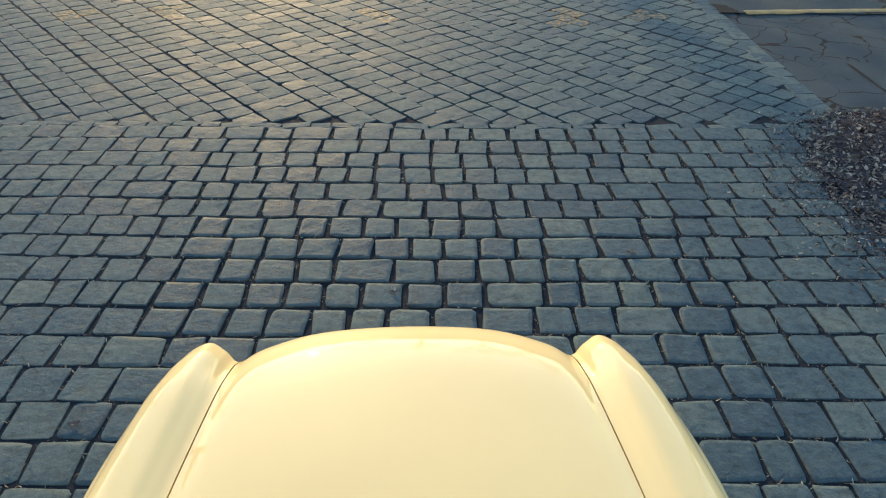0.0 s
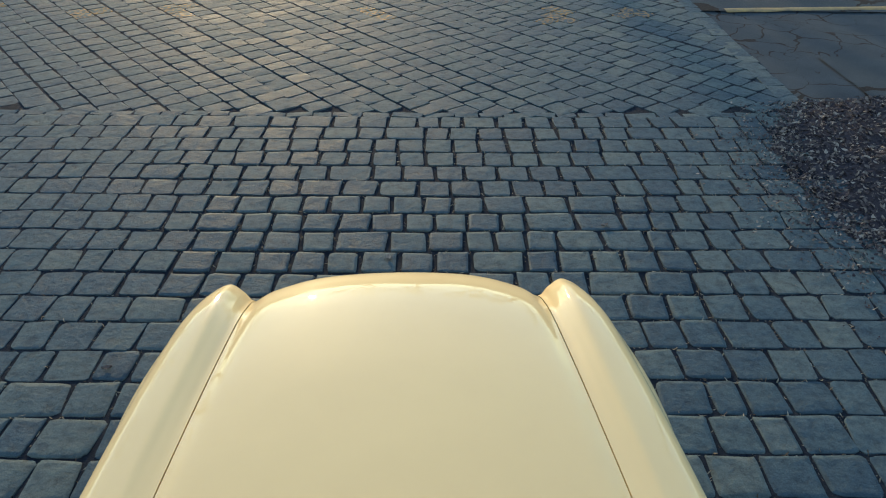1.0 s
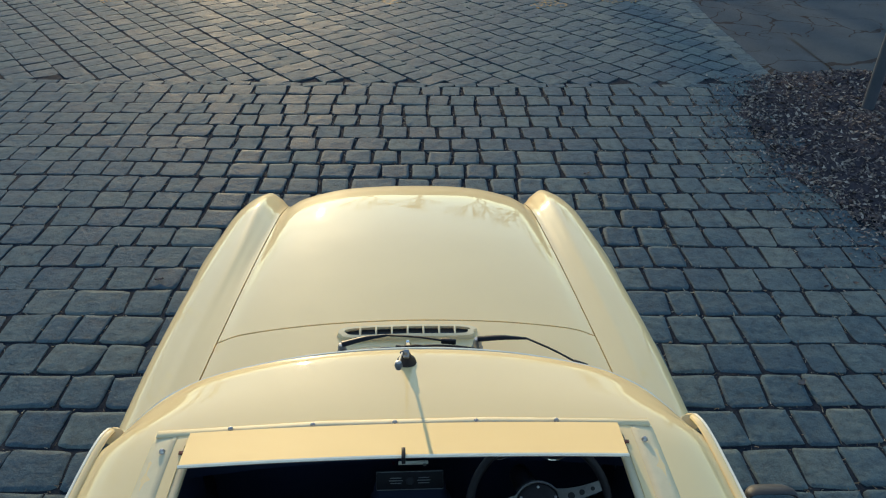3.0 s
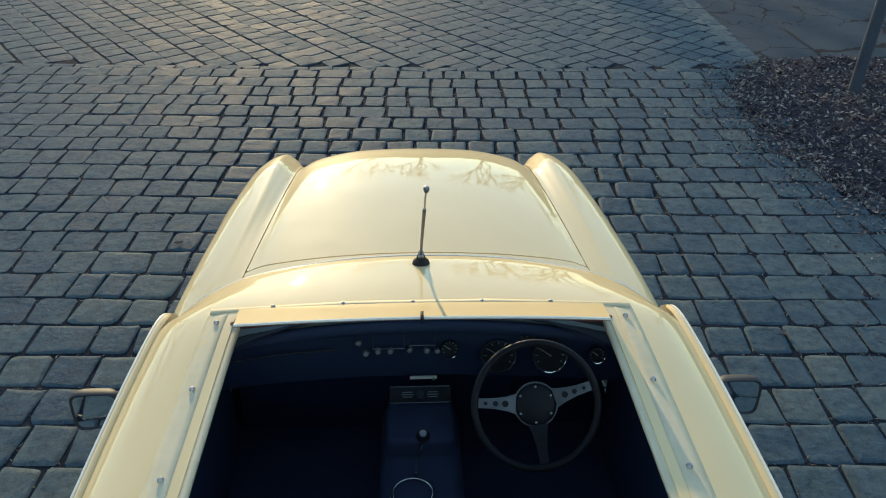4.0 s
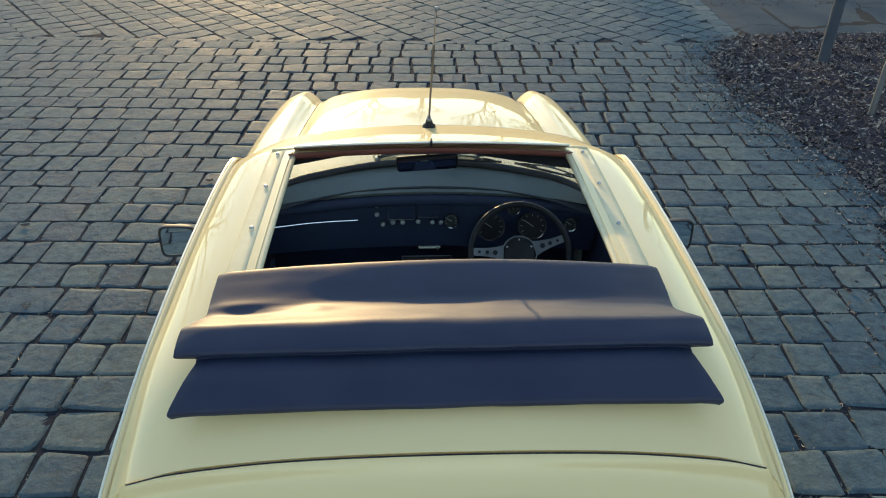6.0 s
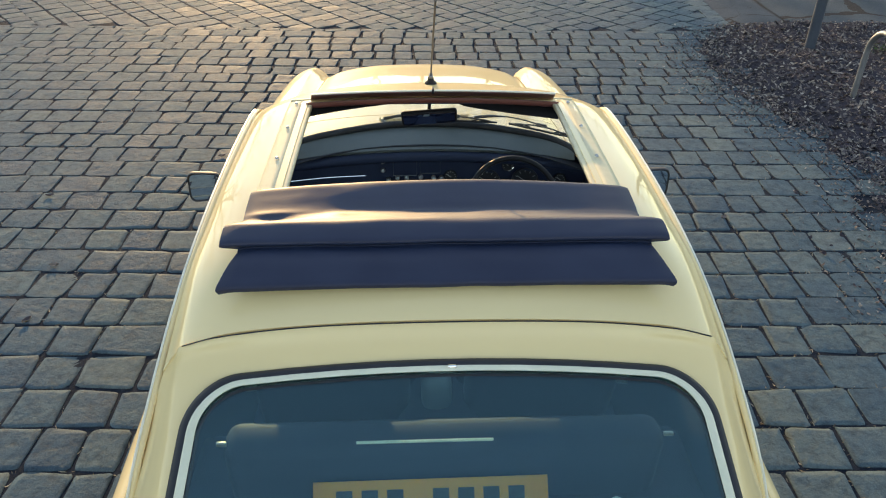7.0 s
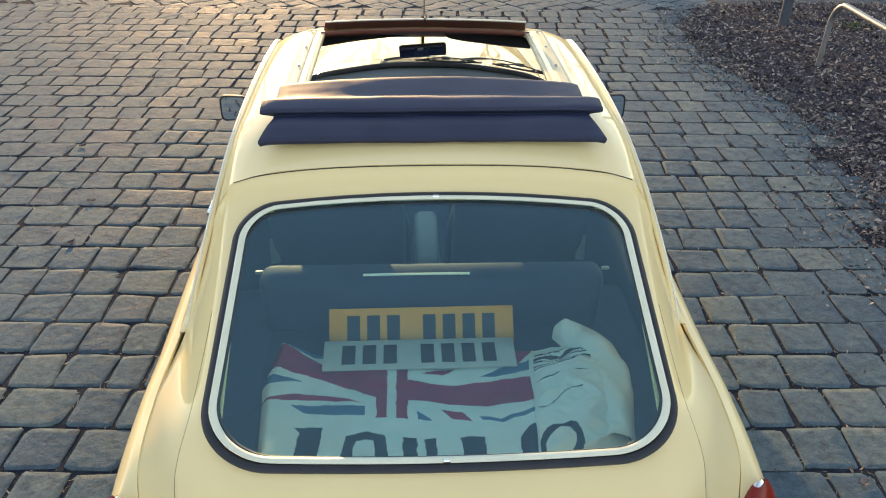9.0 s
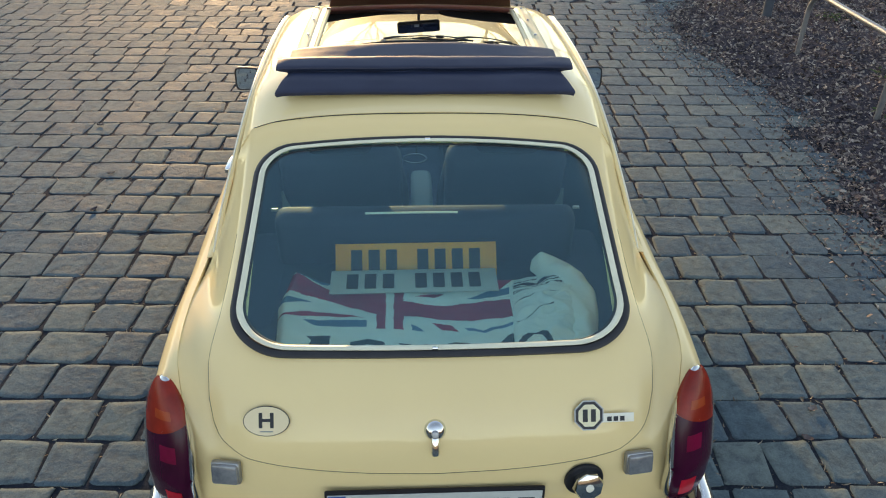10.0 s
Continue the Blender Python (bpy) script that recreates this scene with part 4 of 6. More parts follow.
badge = part("badge", plate_box("badge", (.045, .020, .003), m_b @ Matrix.Translation((.074, -.008, .0015)), DULL_TRIM, .001), hatch, "octagonal cream and black enamel badge")
m_o = m_b @ Matrix.Translation((.012, 0, 0)) @ pose(0, 0, 0, 0, 0, 22.5)
part("badge_rim", disc("badge_rim", .0385, .0385, m_o, STEEL, .003, 8), badge)
part("badge_field", disc("badge_field", .0355, .0355, m_o, INK, .004, 8), badge)
part("badge_centre", disc("badge_centre", .0285, .0285, m_o, BADGE_CREAM, .0046, 8), badge)
for dx in (-.010, .010):
    part("badge_bar", plate_box("badge_bar", (.012, .030, .001), m_b @ Matrix.Translation((.012 + dx, 0, .005)), INK, 0), badge)
part("badge_wedge", plate_box("badge_wedge", (.078, .022, .0022), m_b @ Matrix.Translation((.085, -.008, .0012)), DULL_TRIM, .001), badge)
for dx in (.062, .078, .094):
    part("badge_bar", plate_box("badge_bar", (.011, .011, .001), m_b @ Matrix.Translation((dx, -.010, .0036)), INK, 0), badge)
cap = part("fuel_cap", turned("fuel_cap", [(0, .024), (.025, .0235), (.035, .020), (.038, .014), (.039, .0)], CHROME, on_tail(.366, .573, .010) @ pose(.004, -.004, 0, -14, 4, 10), 8), car, "octagonal chrome fuel cap with key lock")
part("cap_recess", turned("cap_recess", [(0, .001), (.034, .001), (.045, .004), (.048, .002), (.049, -.004)], BLACK, on_tail(.364, .576, .004), 28), cap)
part("key_slot", turned("key_slot", [(0, .027), (.008, .0265), (.010, .025), (.011, .020)], DULL_TRIM, on_tail(.366, .573, .010) @ pose(.004, -.004, 0, -14, 4, 10), 16), cap)
for side in (-1, 1):
    m_r = on_tail(side * .497, .607, .012)
    rev = part("reversing_lamp", plate_box("reversing_lamp", (.072, .058, .020), m_r, STEEL, .006), car, "clear ribbed reversing lamp")
    part("lens", plate_box("lens", (.066, .052, .016), m_r @ Matrix.Translation((0, 0, .010)), CLEAR_LENS, .007), rev)

# rear number plate, its characters as plain bars
m_p = Matrix(((1, 0, 0, 0), (0, .05, -1, -2.032), (0, 1, .05, .522), (0, 0, 0, 1)))
plate = part("rear_number_plate", plate_box("rear_number_plate", (.530, .122, .012), m_p, BLACK, .004), car, "white number plate with a blue end band")
part("plate_face", plate_box("plate_face", (.516, .108, .003), m_p @ Matrix.Translation((0, 0, .006)), PLATE_WHITE, .001), plate)
part("plate_band", plate_box("plate_band", (.042, .104, .003), m_p @ Matrix.Translation((-.235, 0, .007)), PLATE_BLUE, .001), plate)
for q in range(7):
    part("plain_bar", plate_box("plain_bar", (.040, .074, .001), m_p @ Matrix.Translation((-.165 + .06 * q + (.025 if q > 2 else 0), -.004, .008)), INK, 0), plate)
# bumper corner and blade
bumper = [(-.70, -1.90, .44), (-.66, -2.02, .435), (-.40, -2.065, .43), (0, -2.085, .43), (.40, -2.065, .43), (.66, -2.02, .435), (.70, -1.90, .44)]
part("rear_bumper", tube("rear_bumper", bumper, .035, CHROME, 12, flat=1.25, smooth=8), car, "chrome rear bumper blade")


def tail_lamp(side):
    """A tall pointed lamp round the fin: amber above, red below, chrome surround."""
    def surf(h, a, grow):
        z = .478 + .340 * h
        env = (1 - (max(h - .42, 0) / .585) ** 2.5) ** .60 if h > .42 else .62 + .38 * math.sqrt(1 - (1 - min(h / .22, 1)) ** 2)
        k = (z - .44) / .355
        w = (.063 + grow) * min(1.04, env + grow * 2)
        cy = -1.958 + .062 * max(k - .45, 0) / .55 * 1.25 + .008 * (1 - k)
        return Vector((side * (.639 + w * math.sin(a)), cy - (.046 + grow * .4) * env * math.cos(a) + .032 * math.sin(a) * env, z))

    split = lambda a: .685 - .055 * math.sin(a)

    def patch_of(name, low, high, a0, a1, material, out=0.0, grow=0.0, n=22):
        """A piece of the lens between two heights, which may vary round it."""
        g = []
        for s in span(0, 1, n):
            g.append([surf(low(a) + (high(a) - low(a)) * s, a, grow) + Vector((side * math.sin(a), -math.cos(a), .25)) * out for a in span(a0, a1, 21)])
        return sheet(name, g, material, 0.003, flip=side > 0)

    flat = lambda h: lambda a: h
    lamp = part("tail_lamp", patch_of("tail_lamp", flat(0.0), flat(1.0), -1.7, 1.7, CHROME, -.0040, .0050, 30), car, "tall tail lamp with amber and red lenses")
    part("amber_lens", patch_of("amber_lens", lambda a: split(a) + .0008, flat(.985), -1.75, 1.75, AMBER_LENS), lamp, "amber indicator lens")
    part("red_lens", patch_of("red_lens", flat(.012), split, -1.75, 1.75, RED_LENS), lamp, "dark red brake lens")
    part("reflector", patch_of("reflector", flat(.11), flat(.27), -.55, .10, RED_BRIGHT, .0012, 0, 6), lamp, "bright red reflector")
    # lighter lens colour in these two patches paints the glow inside the lamp
    part("red_glow_patch", patch_of("red_glow_patch", flat(.50), flat(.61), -.50, .15, RED_DIM, .0008, 0, 6), lamp, "dim red glow painted on the lens")
    part("amber_glow_patch", patch_of("amber_glow_patch", flat(.775), flat(.83), -.45, .35, AMBER_GLOW, .0008, 0, 6), lamp, "brighter amber glow painted on the lens")
    part("lens_screw", turned("lens_screw", [(0, .003), (.002, .0025), (.003, 0)], STEEL, Matrix.Translation(surf(.70, 0, .0)) @ pose(0, 0, 0, 75, 0, 0), 10), lamp)


tail_lamp(-1)
tail_lamp(1)

# ---- door mirrors ----
for side in (-1, 1):
    m_m = pose(side * .742, -.090, .917, 90, 0, -side * 5) @ pose(0, 0, 0, -5, 0, 0)  # the glass faces back and slightly down
    sup = lambda k, rx, ry: (rx * math.copysign(abs(math.cos(k)) ** .42, math.cos(k)), ry * math.copysign(abs(math.sin(k)) ** .42, math.sin(k)))

    def mirror_loft(name, rings, material):
        """A rounded shell through rings of (half width, half height, depth), towards the front."""
        vs_, fs_ = [], []
        for rx, ry, d in rings:
            for q in range(32):
                x, y = sup(2 * math.pi * q / 32, rx, ry)
                vs_.append(m_m @ Vector((x, y * (1 + 1.6 * x * side), -d)))
        for r in range(len(rings) - 1):
            for q in range(32):
                fs_.append((r * 32 + q, r * 32 + (q + 1) % 32, (r + 1) * 32 + (q + 1) % 32, (r + 1) * 32 + q))
        fs_.append(tuple(range((len(rings) - 1) * 32, len(rings) * 32)))
        return sharp(mesh_object(name, vs_, fs_, material), 40)

    shell_ = part("door_mirror", mirror_loft("door_mirror", [(.047, .043, .002), (.052, .048, -.003), (.054, .050, .004), (.053, .049, .016), (.044, .041, .032), (.026, .024, .044), (.008, .007, .048)], DARK_STEEL), car, "dark-rimmed door mirror")
    part("mirror_face", mirror_loft("mirror_face", [(.0475, .0435, .004), (.047, .043, .001)], MIRROR), shell_)
    part("mirror_foot", tube("mirror_foot", [(side * .70, -.05, .835), (side * .715, -.06, .855), (side * .73, -.065, .88)], .012, CHROME, 8), shell_)

# ---- wheels ----
def wheel(x, y):
    out = 1 if x > 0 else -1
    m = Matrix.Translation((x, y, .292)) @ pose(0, 0, 0, 0, 90 * out, 0)
    w = part("wheel", turned("wheel", [(.10, .02), (.185, .03), (.19, .072), (.200, .076), (.205, .07)], STEEL, m, 32), car, "steel wheel with black tyre")
    part("tyre", turned("tyre", [(.19, -.07), (.25, -.083), (.283, -.072), (.292, -.05), (.292, .05), (.283, .072), (.25, .083), (.20, .07)], RUBBER, m, 40), w)
    part("hub_cap", turned("hub_cap", [(0, .075), (.04, .07), (.075, .055), (.10, .03)], CHROME, m, 24), w)


for x_ in (-.655, .655):
    for y_ in (AXLE_F, AXLE_R):
        wheel(x_, y_)

# ---- cabin ----
part("cabin_floor", box("cabin_floor", (1.36, 3.2, .04), (0, -.35, .24), CARPET, .01), car)
part("bulkhead", box("bulkhead", (1.18, .03, .54), (0, .50, .53), TRIM, .005), car)
for side in (-1, 1):
    g = [[(side * .605, y, z) for y in span(.42, -1.72, 12)] for z in span(.26, .80, 5)]
    part("side_trim", sheet("side_trim", g, TRIM, 0.01), car)
    part("arch_cover", box("arch_cover", (.20, .62, .32), (side * .53, -1.22, .50), CARPET, .06, segments=4), car)
part("tunnel", box("tunnel", (.24, 1.35, .24), (0, -.28, .36), CARPET, .05, segments=4), car)
console = part("console", box("console", (.20, .20, .10), (0, .25, .49), CARPET, .02, segments=3), car)
part("armrest", box("armrest", (.085, .34, .10), (-.006, -.60, .60), GREY_TRIM, .025, segments=4), car, "pale grey centre armrest")
# dashboard: padded top and a face with instruments
low_y = lambda x: float(np.interp(abs(x), [p[0] for p in LOW], [p[1] for p in LOW]))
dash_top = [[(x, low_y(x) - .018 - (low_y(x) - .018 - .305 + .19 * x * x) * f, .890 - .034 * f ** 1.4 - .014 * (x / .55) ** 2) for x in span(-.55, .55, 25)] for f in span(0, 1, 6)]
part("dash_top", sheet("dash_top", dash_top, DASH_PAD, .012, flip=False), car, "dark padded dashboard top")
dash_roll = [(x, .302 - .19 * x * x, .836 - .02 * (x / .6) ** 2) for x in span(-.60, .60, 13)]
part("dash_roll", tube("dash_roll", dash_roll, .020, TRIM, 10, smooth=3), car)
face = [[(x, .318 - .19 * x * x * (1 - .3 * f) + .01 * f, .850 - .22 * f) for x in span(-.60, .60, 25)] for f in span(0, 1, 6)]
dash = part("dashboard", sheet("dashboard", face, TRIM, .012, flip=True), car, "navy dashboard with round instruments")
part("dash_strip", tube("dash_strip", [(-.527, .250, .761), (-.39, .280, .7605), (-.243, .296, .760)], .0028, CHROME, 6), dash, "thin chrome strip")


def gauge(x, z, r, tilt=68):
    y = .312 - .19 * x * x
    m = Matrix.Translation((x, y, z)) @ pose(0, 0, 0, tilt, 0, 0)
    g_ = part("gauge", turned("gauge", [(r * .88, .003), (r * .9, .012), (r * .97, .014), (r, .010), (r * 1.02, -.004)], DARK_STEEL, m, 32), dash, "round instrument with chrome rim")
    part("dial", turned("dial", [(0, .004), (r * .9, .004), (r * .9, .0)], BLACK, m, 28), g_)
    part("needle", plate_box("needle", (.003, r * .8, .001), m @ pose(0, 0, .008, 0, 0, 55) @ Matrix.Translation((0, r * .3, 0)), GREY_TRIM, 0), g_)
    for q in range(9):
        a = radians(-120 + 30 * q)
        part("dial_mark", plate_box("dial_mark", (.0025, r * .16, .0008), m @ pose(0, 0, .0055, 0, 0, math.degrees(-a)) @ Matrix.Translation((0, r * .74, 0)), GREY_TRIM, 0), g_)
    # chrome arc laid on the dark rim as its lower highlight
    arc = [m @ Vector((r * .95 * math.cos(a), r * .95 * math.sin(a), .0135)) for a in span(-1.9, -.35, 9)]
    part("bezel_glint", tube("bezel_glint", arc, .0016, CHROME, 6, smooth=1), g_, "glint on the lower rim")


gauge(.228, .724, .052)
gauge(.374, .736, .052)
gauge(.086, .745, .026)
gauge(.505, .752, .024)
gauge(.305, .800, .022)
for x, z in ((-.175, .812), (-.175, .775), (-.155, .735), (-.12, .742), (-.085, .742), (-.03, .745), (.02, .742), (.05, .74)):
    part("switch", turned("switch", [(0, .016), (.007, .015), (.009, .010), (.010, .0)], STEEL, Matrix.Translation((x, .312, z)) @ pose(0, 0, 0, 75, 0, 0), 12), dash)


def thin_frame(name, x0, x1, z0, z1, y, material, parent):
    f = part(name, tube(name, [(x0, y, z1), (x1, y, z1), (x1, y, z0), (x0, y, z0)], .0016, material, 6, True, smooth=0), parent)
    return f


thin_frame("radio_surround", -.135, -.045, .757, .817, .300, GREY_TRIM, dash)
thin_frame("radio_surround", -.032, .045, .765, .817, .302, DASH_PAD, dash)
part("speaker_panel", box("speaker_panel", (.185, .012, .050), (0, .312, .567), BLACK, .004, (-35, 0, 0)), console)
m_c = Matrix.Translation((0, .312, .567)) @ pose(0, 0, 0, -35, 0, 0)
part("panel_surround", tube("panel_surround", [m_c @ Vector(q) for q in ((-.090, -.007, .024), (.090, -.007, .024), (.090, -.007, -.024), (-.090, -.007, -.024))], .0014, GREY_TRIM, 6, True, smooth=0), console)
for side in (-1, 1):
    for dz in (-.007, 0, .007):
        part("speaker_bar", box("speaker_bar", (.036 - abs(dz) * 900 * .001, .002, .0022), tuple(m_c @ Vector((side * .038, -.0065, dz))), GREY_TRIM, 0, (-35, 0, 0)), console)
part("panel_boss", turned("panel_boss", [(0, .005), (.010, .004), (.0125, 0)], DARK_STEEL, m_c @ Matrix.Translation((0, -.006, 0)) @ pose(0, 0, 0, 90, 0, 0), 16), console)
part("heater_slide", box("heater_slide", (.080, .010, .007), (.010, .312, .634), DULL_TRIM, .002), console, "chrome heater slide")
part("heater_knob", turned("heater_knob", [(0, .014), (.005, .013), (.006, .0)], STEEL, Matrix.Translation((.040, .318, .632)) @ pose(0, 0, 0, 90, 0, 0), 12), console)
part("red_light", turned("red_light", [(0, .008), (.004, .006), (.005, .0)], RED_LENS, Matrix.Translation((-.043, .318, .630)) @ pose(0, 0, 0, 90, 0, 0), 12), console)
lever = part("gear_lever", tube("gear_lever", [(-.020, .075, .46), (-.010, .070, .56), (.002, .062, .640)], .006, CHROME, 8), car, "chrome gear lever with a black knob")
part("gear_knob", turned("gear_knob", [(0, .022), (.011, .020), (.018, .010), (.019, 0), (.014, -.014), (.006, -.020)], BLACK, Matrix.Translation((.003, .060, .652)) @ pose(0, 0, 0, 20, 0, 0), 20), lever)
part("knob_inlay", turned("knob_inlay", [(0, .0235), (.009, .0225), (.010, .021)], STEEL, Matrix.Translation((.003, .060, .652)) @ pose(0, 0, 0, 20, 0, 0), 16), lever)
part("gaiter_ring", tube("gaiter_ring", [(-.026 + .055 * math.cos(a), .010 + .050 * math.sin(a), .488) for a in span(0, 2 * math.pi * 11 / 12, 12)], .003, CHROME, 8, True, smooth=2), car, "chrome ring on the tunnel")
# steering wheel
hub = Vector((.297, .066, .757))
m_w = Matrix.Translation(hub) @ pose(0, 0, 0, 54, 0, 0)
sw = part("steering_wheel", turned("steering_wheel", [(0, .018), (.046, .017), (.054, .012), (.058, .0), (.050, -.012)], BLACK, m_w, 32), car, "black three-spoke sports steering wheel")
part("rim", tube("rim", [m_w @ Vector((.161 * math.cos(a), .161 * math.sin(a), .028)) for a in span(0, 2 * math.pi * 23 / 24, 24)], .0098, BLACK, 10, True, smooth=2), sw, "leather-bound rim")
part("hub_ring", tube("hub_ring", [m_w @ Vector((.057 * math.cos(a), .057 * math.sin(a), .014)) for a in span(0, 2 * math.pi * 23 / 24, 24)], .0022, SPOKE, 8, True, smooth=1), sw)
for ang in (18, 177, 277):
    base = m_w @ pose(0, 0, .017, 0, 0, ang)
    outline_ = [(.052, .026), (.075, .019), (.110, .0135), (.152, .012)]
    edge_ = [(x, y) for x, y in outline_] + [(x, -y) for x, y in reversed(outline_)]
    bm = bmesh.new()
    lower = [bm.verts.new(base @ Vector((x, y, .07 * (x - .05) - .003))) for x, y in edge_]
    upper = [bm.verts.new(base @ Vector((x, y, .07 * (x - .05)))) for x, y in edge_]
    bm.faces.new(upper)
    bm.faces.new(lower[::-1])
    for q in range(8):
        bm.faces.new((lower[q], lower[(q + 1) % 8], upper[(q + 1) % 8], upper[q]))
    part("spoke", from_bm("spoke", bm, SPOKE if ang < 200 else BLACK, False), sw, "brushed metal spoke" if ang < 200 else "dark lower spoke")
    for q in range(3):
        r_ = .0085 - .0018 * q
        part("spoke_hole", disc("spoke_hole", r_, r_, base @ Matrix.Translation((.080 + .026 * q, 0, .07 * (.030 + .026 * q) - .0003)), BLACK, .0012, 16), sw)
for q in range(6):
    a = radians(60 * q + 30)
    part("hub_screw", turned("hub_screw", [(0, .003), (.003, .002), (.0035, 0)], STEEL, m_w @ Matrix.Translation((.046 * math.cos(a), .046 * math.sin(a), .0165)), 8), sw)
part("column", tube("column", [m_w @ Vector((0, 0, -.01)), m_w @ Vector((0, 0, -.15)), m_w @ Vector((0, 0, -.30))], .028, BLACK, 12), sw)


def seat(x):
    """A low bucket seat: cushion, backrest with side rolls, headrest."""
    s = part("front_seat", box("front_seat", (.46, .50, .16), (x, -.33, .36), TRIM, .06, (6, 0, 0), 5), car, "dark navy bucket seat")
    part("backrest", box("backrest", (.45, .14, .56), (x, -.66, .62), TRIM, .06, (16, 0, 0), 5), s)
    part("headrest", box("headrest", (.24, .09, .17), (x, -.755, .955), TRIM, .04, (12, 0, 0), 5), s)
    for d in (-1, 1):
        part("side_roll", tube("side_roll", [(x + d * .20, -.52, .44), (x + d * .21, -.60, .62), (x + d * .18, -.68, .82)], .04, TRIM, 10), s)


seat(-.305)
seat(.305)
bench = part("rear_bench", box("rear_bench", (.98, .10, .34), (0, -1.10, .666), TRIM, .035, (4, 0, 0), 4), car, "folded rear bench with a sunlit line along its top")
# pale tube stands in for sunlight catching the bench top
part("bench_sunlit_line", tube("bench_sunlit_line", [(-.195, -1.158, .850), (-.10, -1.159, .8515), (.0, -1.159, .852), (.10, -1.158, .851)], .0035, DULL_TRIM, 6), bench)
part("bench_cushion", box("bench_cushion", (1.0, .34, .10), (0, -.93, .48), TRIM, .03, (3, 0, 0), 4), bench)
part("load_floor", box("load_floor", (1.14, .76, .03), (0, -1.51, .640), CARPET, .01), car)
for side in (-1, 1):
    part("seat_belt", box("seat_belt", (.030, .012, .085), (side * .521, -.72, .655), GREY_TRIM, .002, (-20, 0, side * -8)), car, "pale seat belt webbing")
    part("belt_anchor", box("belt_anchor", (.022, .010, .009), (side * .473, -1.179, .877), STEEL, .003), car)

# ---------------- ground ----------------
PAVE_X, ROW_Y, PITCH = 2.62, 4.86, 0.2065
ground = tagged(mesh_object("ground", [(-300, -300, -.09), (300, -300, -.09), (300, 300, -.09), (-300, 300, -.09)], [(0, 1, 2, 3)], GROUND, False), "bare dark ground", "ground", kind="structure")


def patch(name, x0, x1, y0, y1, z, step, amp, freq, material, edge=None):
    """A gently uneven sheet of ground."""
    xs, ys = np.arange(x0, x1 + step, step), np.arange(y0, y1 + step, step)
    verts = [(x, y, z + amp * noise.noise(Vector((x * freq, y * freq, 2.2)))) for y in ys for x in xs]
    nx = len(xs)
    faces = [(i * nx + j, i * nx + j + 1, (i + 1) * nx + j + 1, (i + 1) * nx + j) for i in range(len(ys) - 1) for j in range(nx - 1)]
    return mesh_object(name, verts, faces, material)


def open_joints(x, y):
    """How far the joints have been washed out: widest across the road before the car."""
    f = min(max((y - 2.2) / .5, 0), 1) * min(max((2.0 - abs(x - .1)) / .7, 0), 1)
    n_ = noise.noise(Vector((x * .8, y * .8, 8)))
    return .004 + .012 * f + .005 * n_


road_sheet = patch("road", -16, 2.7, -14, 16, -.0045, .125, .0014, 1.3, JOINT)
for v in road_sheet.data.vertices:
    v.co.z -= .5 * max(open_joints(v.co.x, v.co.y) - .004, 0)
joints = tagged(road_sheet, "dark gritty joints between the setts", "road", kind="structure")


def mulch_edge(y):
    """Where the setts end and the planting bed begins."""
    base = float(np.interp(y, [-3, 0, 0.5, 1.0, 1.7, 2.3, 3.0, 3.3, 3.6, 4.6, 4.9, 5.3], [2.75, 2.5, 2.46, 2.62, 2.74, 2.70, 2.50, 2.42, 2.36, 2.52, 2.70, 3.0]))
    return base + .06 * noise.noise(Vector((y * 3.1, 0, 0)))


def bed_z(x, y):
    """Height of the soil, rising slowly out of the paving."""
    e = mulch_edge(y) - .22
    return -.022 + .055 * min(max((x - e) / .75, 0), 1) + .020 * noise.noise(Vector((x * 4, y * 4, 0))) + .008 * noise.noise(Vector((x * 13, y * 13, 5)))


bx = []
ys = np.arange(-9, 5.26, .06)
for y in ys:
    e = mulch_edge(y) - .22
    row = []
    for k in range(60):
        f = k / 59
        x = e + f * f * 7 + f * .8
        row.append((x, y, bed_z(x, y)))
    bx.append(row)
bed = tagged(sheet("planting_bed", bx, SOIL, 0), "dark soil bed covered in dead leaves", "planting bed", kind="structure")
walkway = tagged(patch("pavement", 2.70, 14, 5.12, 8.0, -.014, .2, .008, 1.5, ASPHALT), "cracked grey asphalt pavement", "pavement", kind="structure")
far_walk = tagged(patch("far_pavement", 2.7, 14, 7.90, 16, -.002, .25, .004, 1.5, ASPHALT_PATCH), "lighter asphalt beyond the yellow line", "pavement", kind="structure")
patch_slab = tagged(patch("pavement_patch", 3.55, 5.8, 5.35, 6.35, -.001, .1, .006, 2.0, ASPHALT_PATCH), "smoother repaired asphalt patch", "pavement", kind="structure")
xs = np.arange(3.2, 9, .06)
lv = []
for x in xs:
    w = .075 + .02 * noise.noise(Vector((x * 4, 9, 0)))
    y = 7.93 + .085 * (x - 3.27) / 1.0 * .9 + .012 * noise.noise(Vector((x * 6, 1, 0)))
    lv.append([(x, y - w, -.006), (x, y - w * .6, .004), (x, y + w * .6, .005), (x, y + w, -.004)])
tagged(sheet("yellow_edge_line", lv, YELLOW_PAINT, 0), "worn yellow painted edge strip", "road marking", kind="structure")


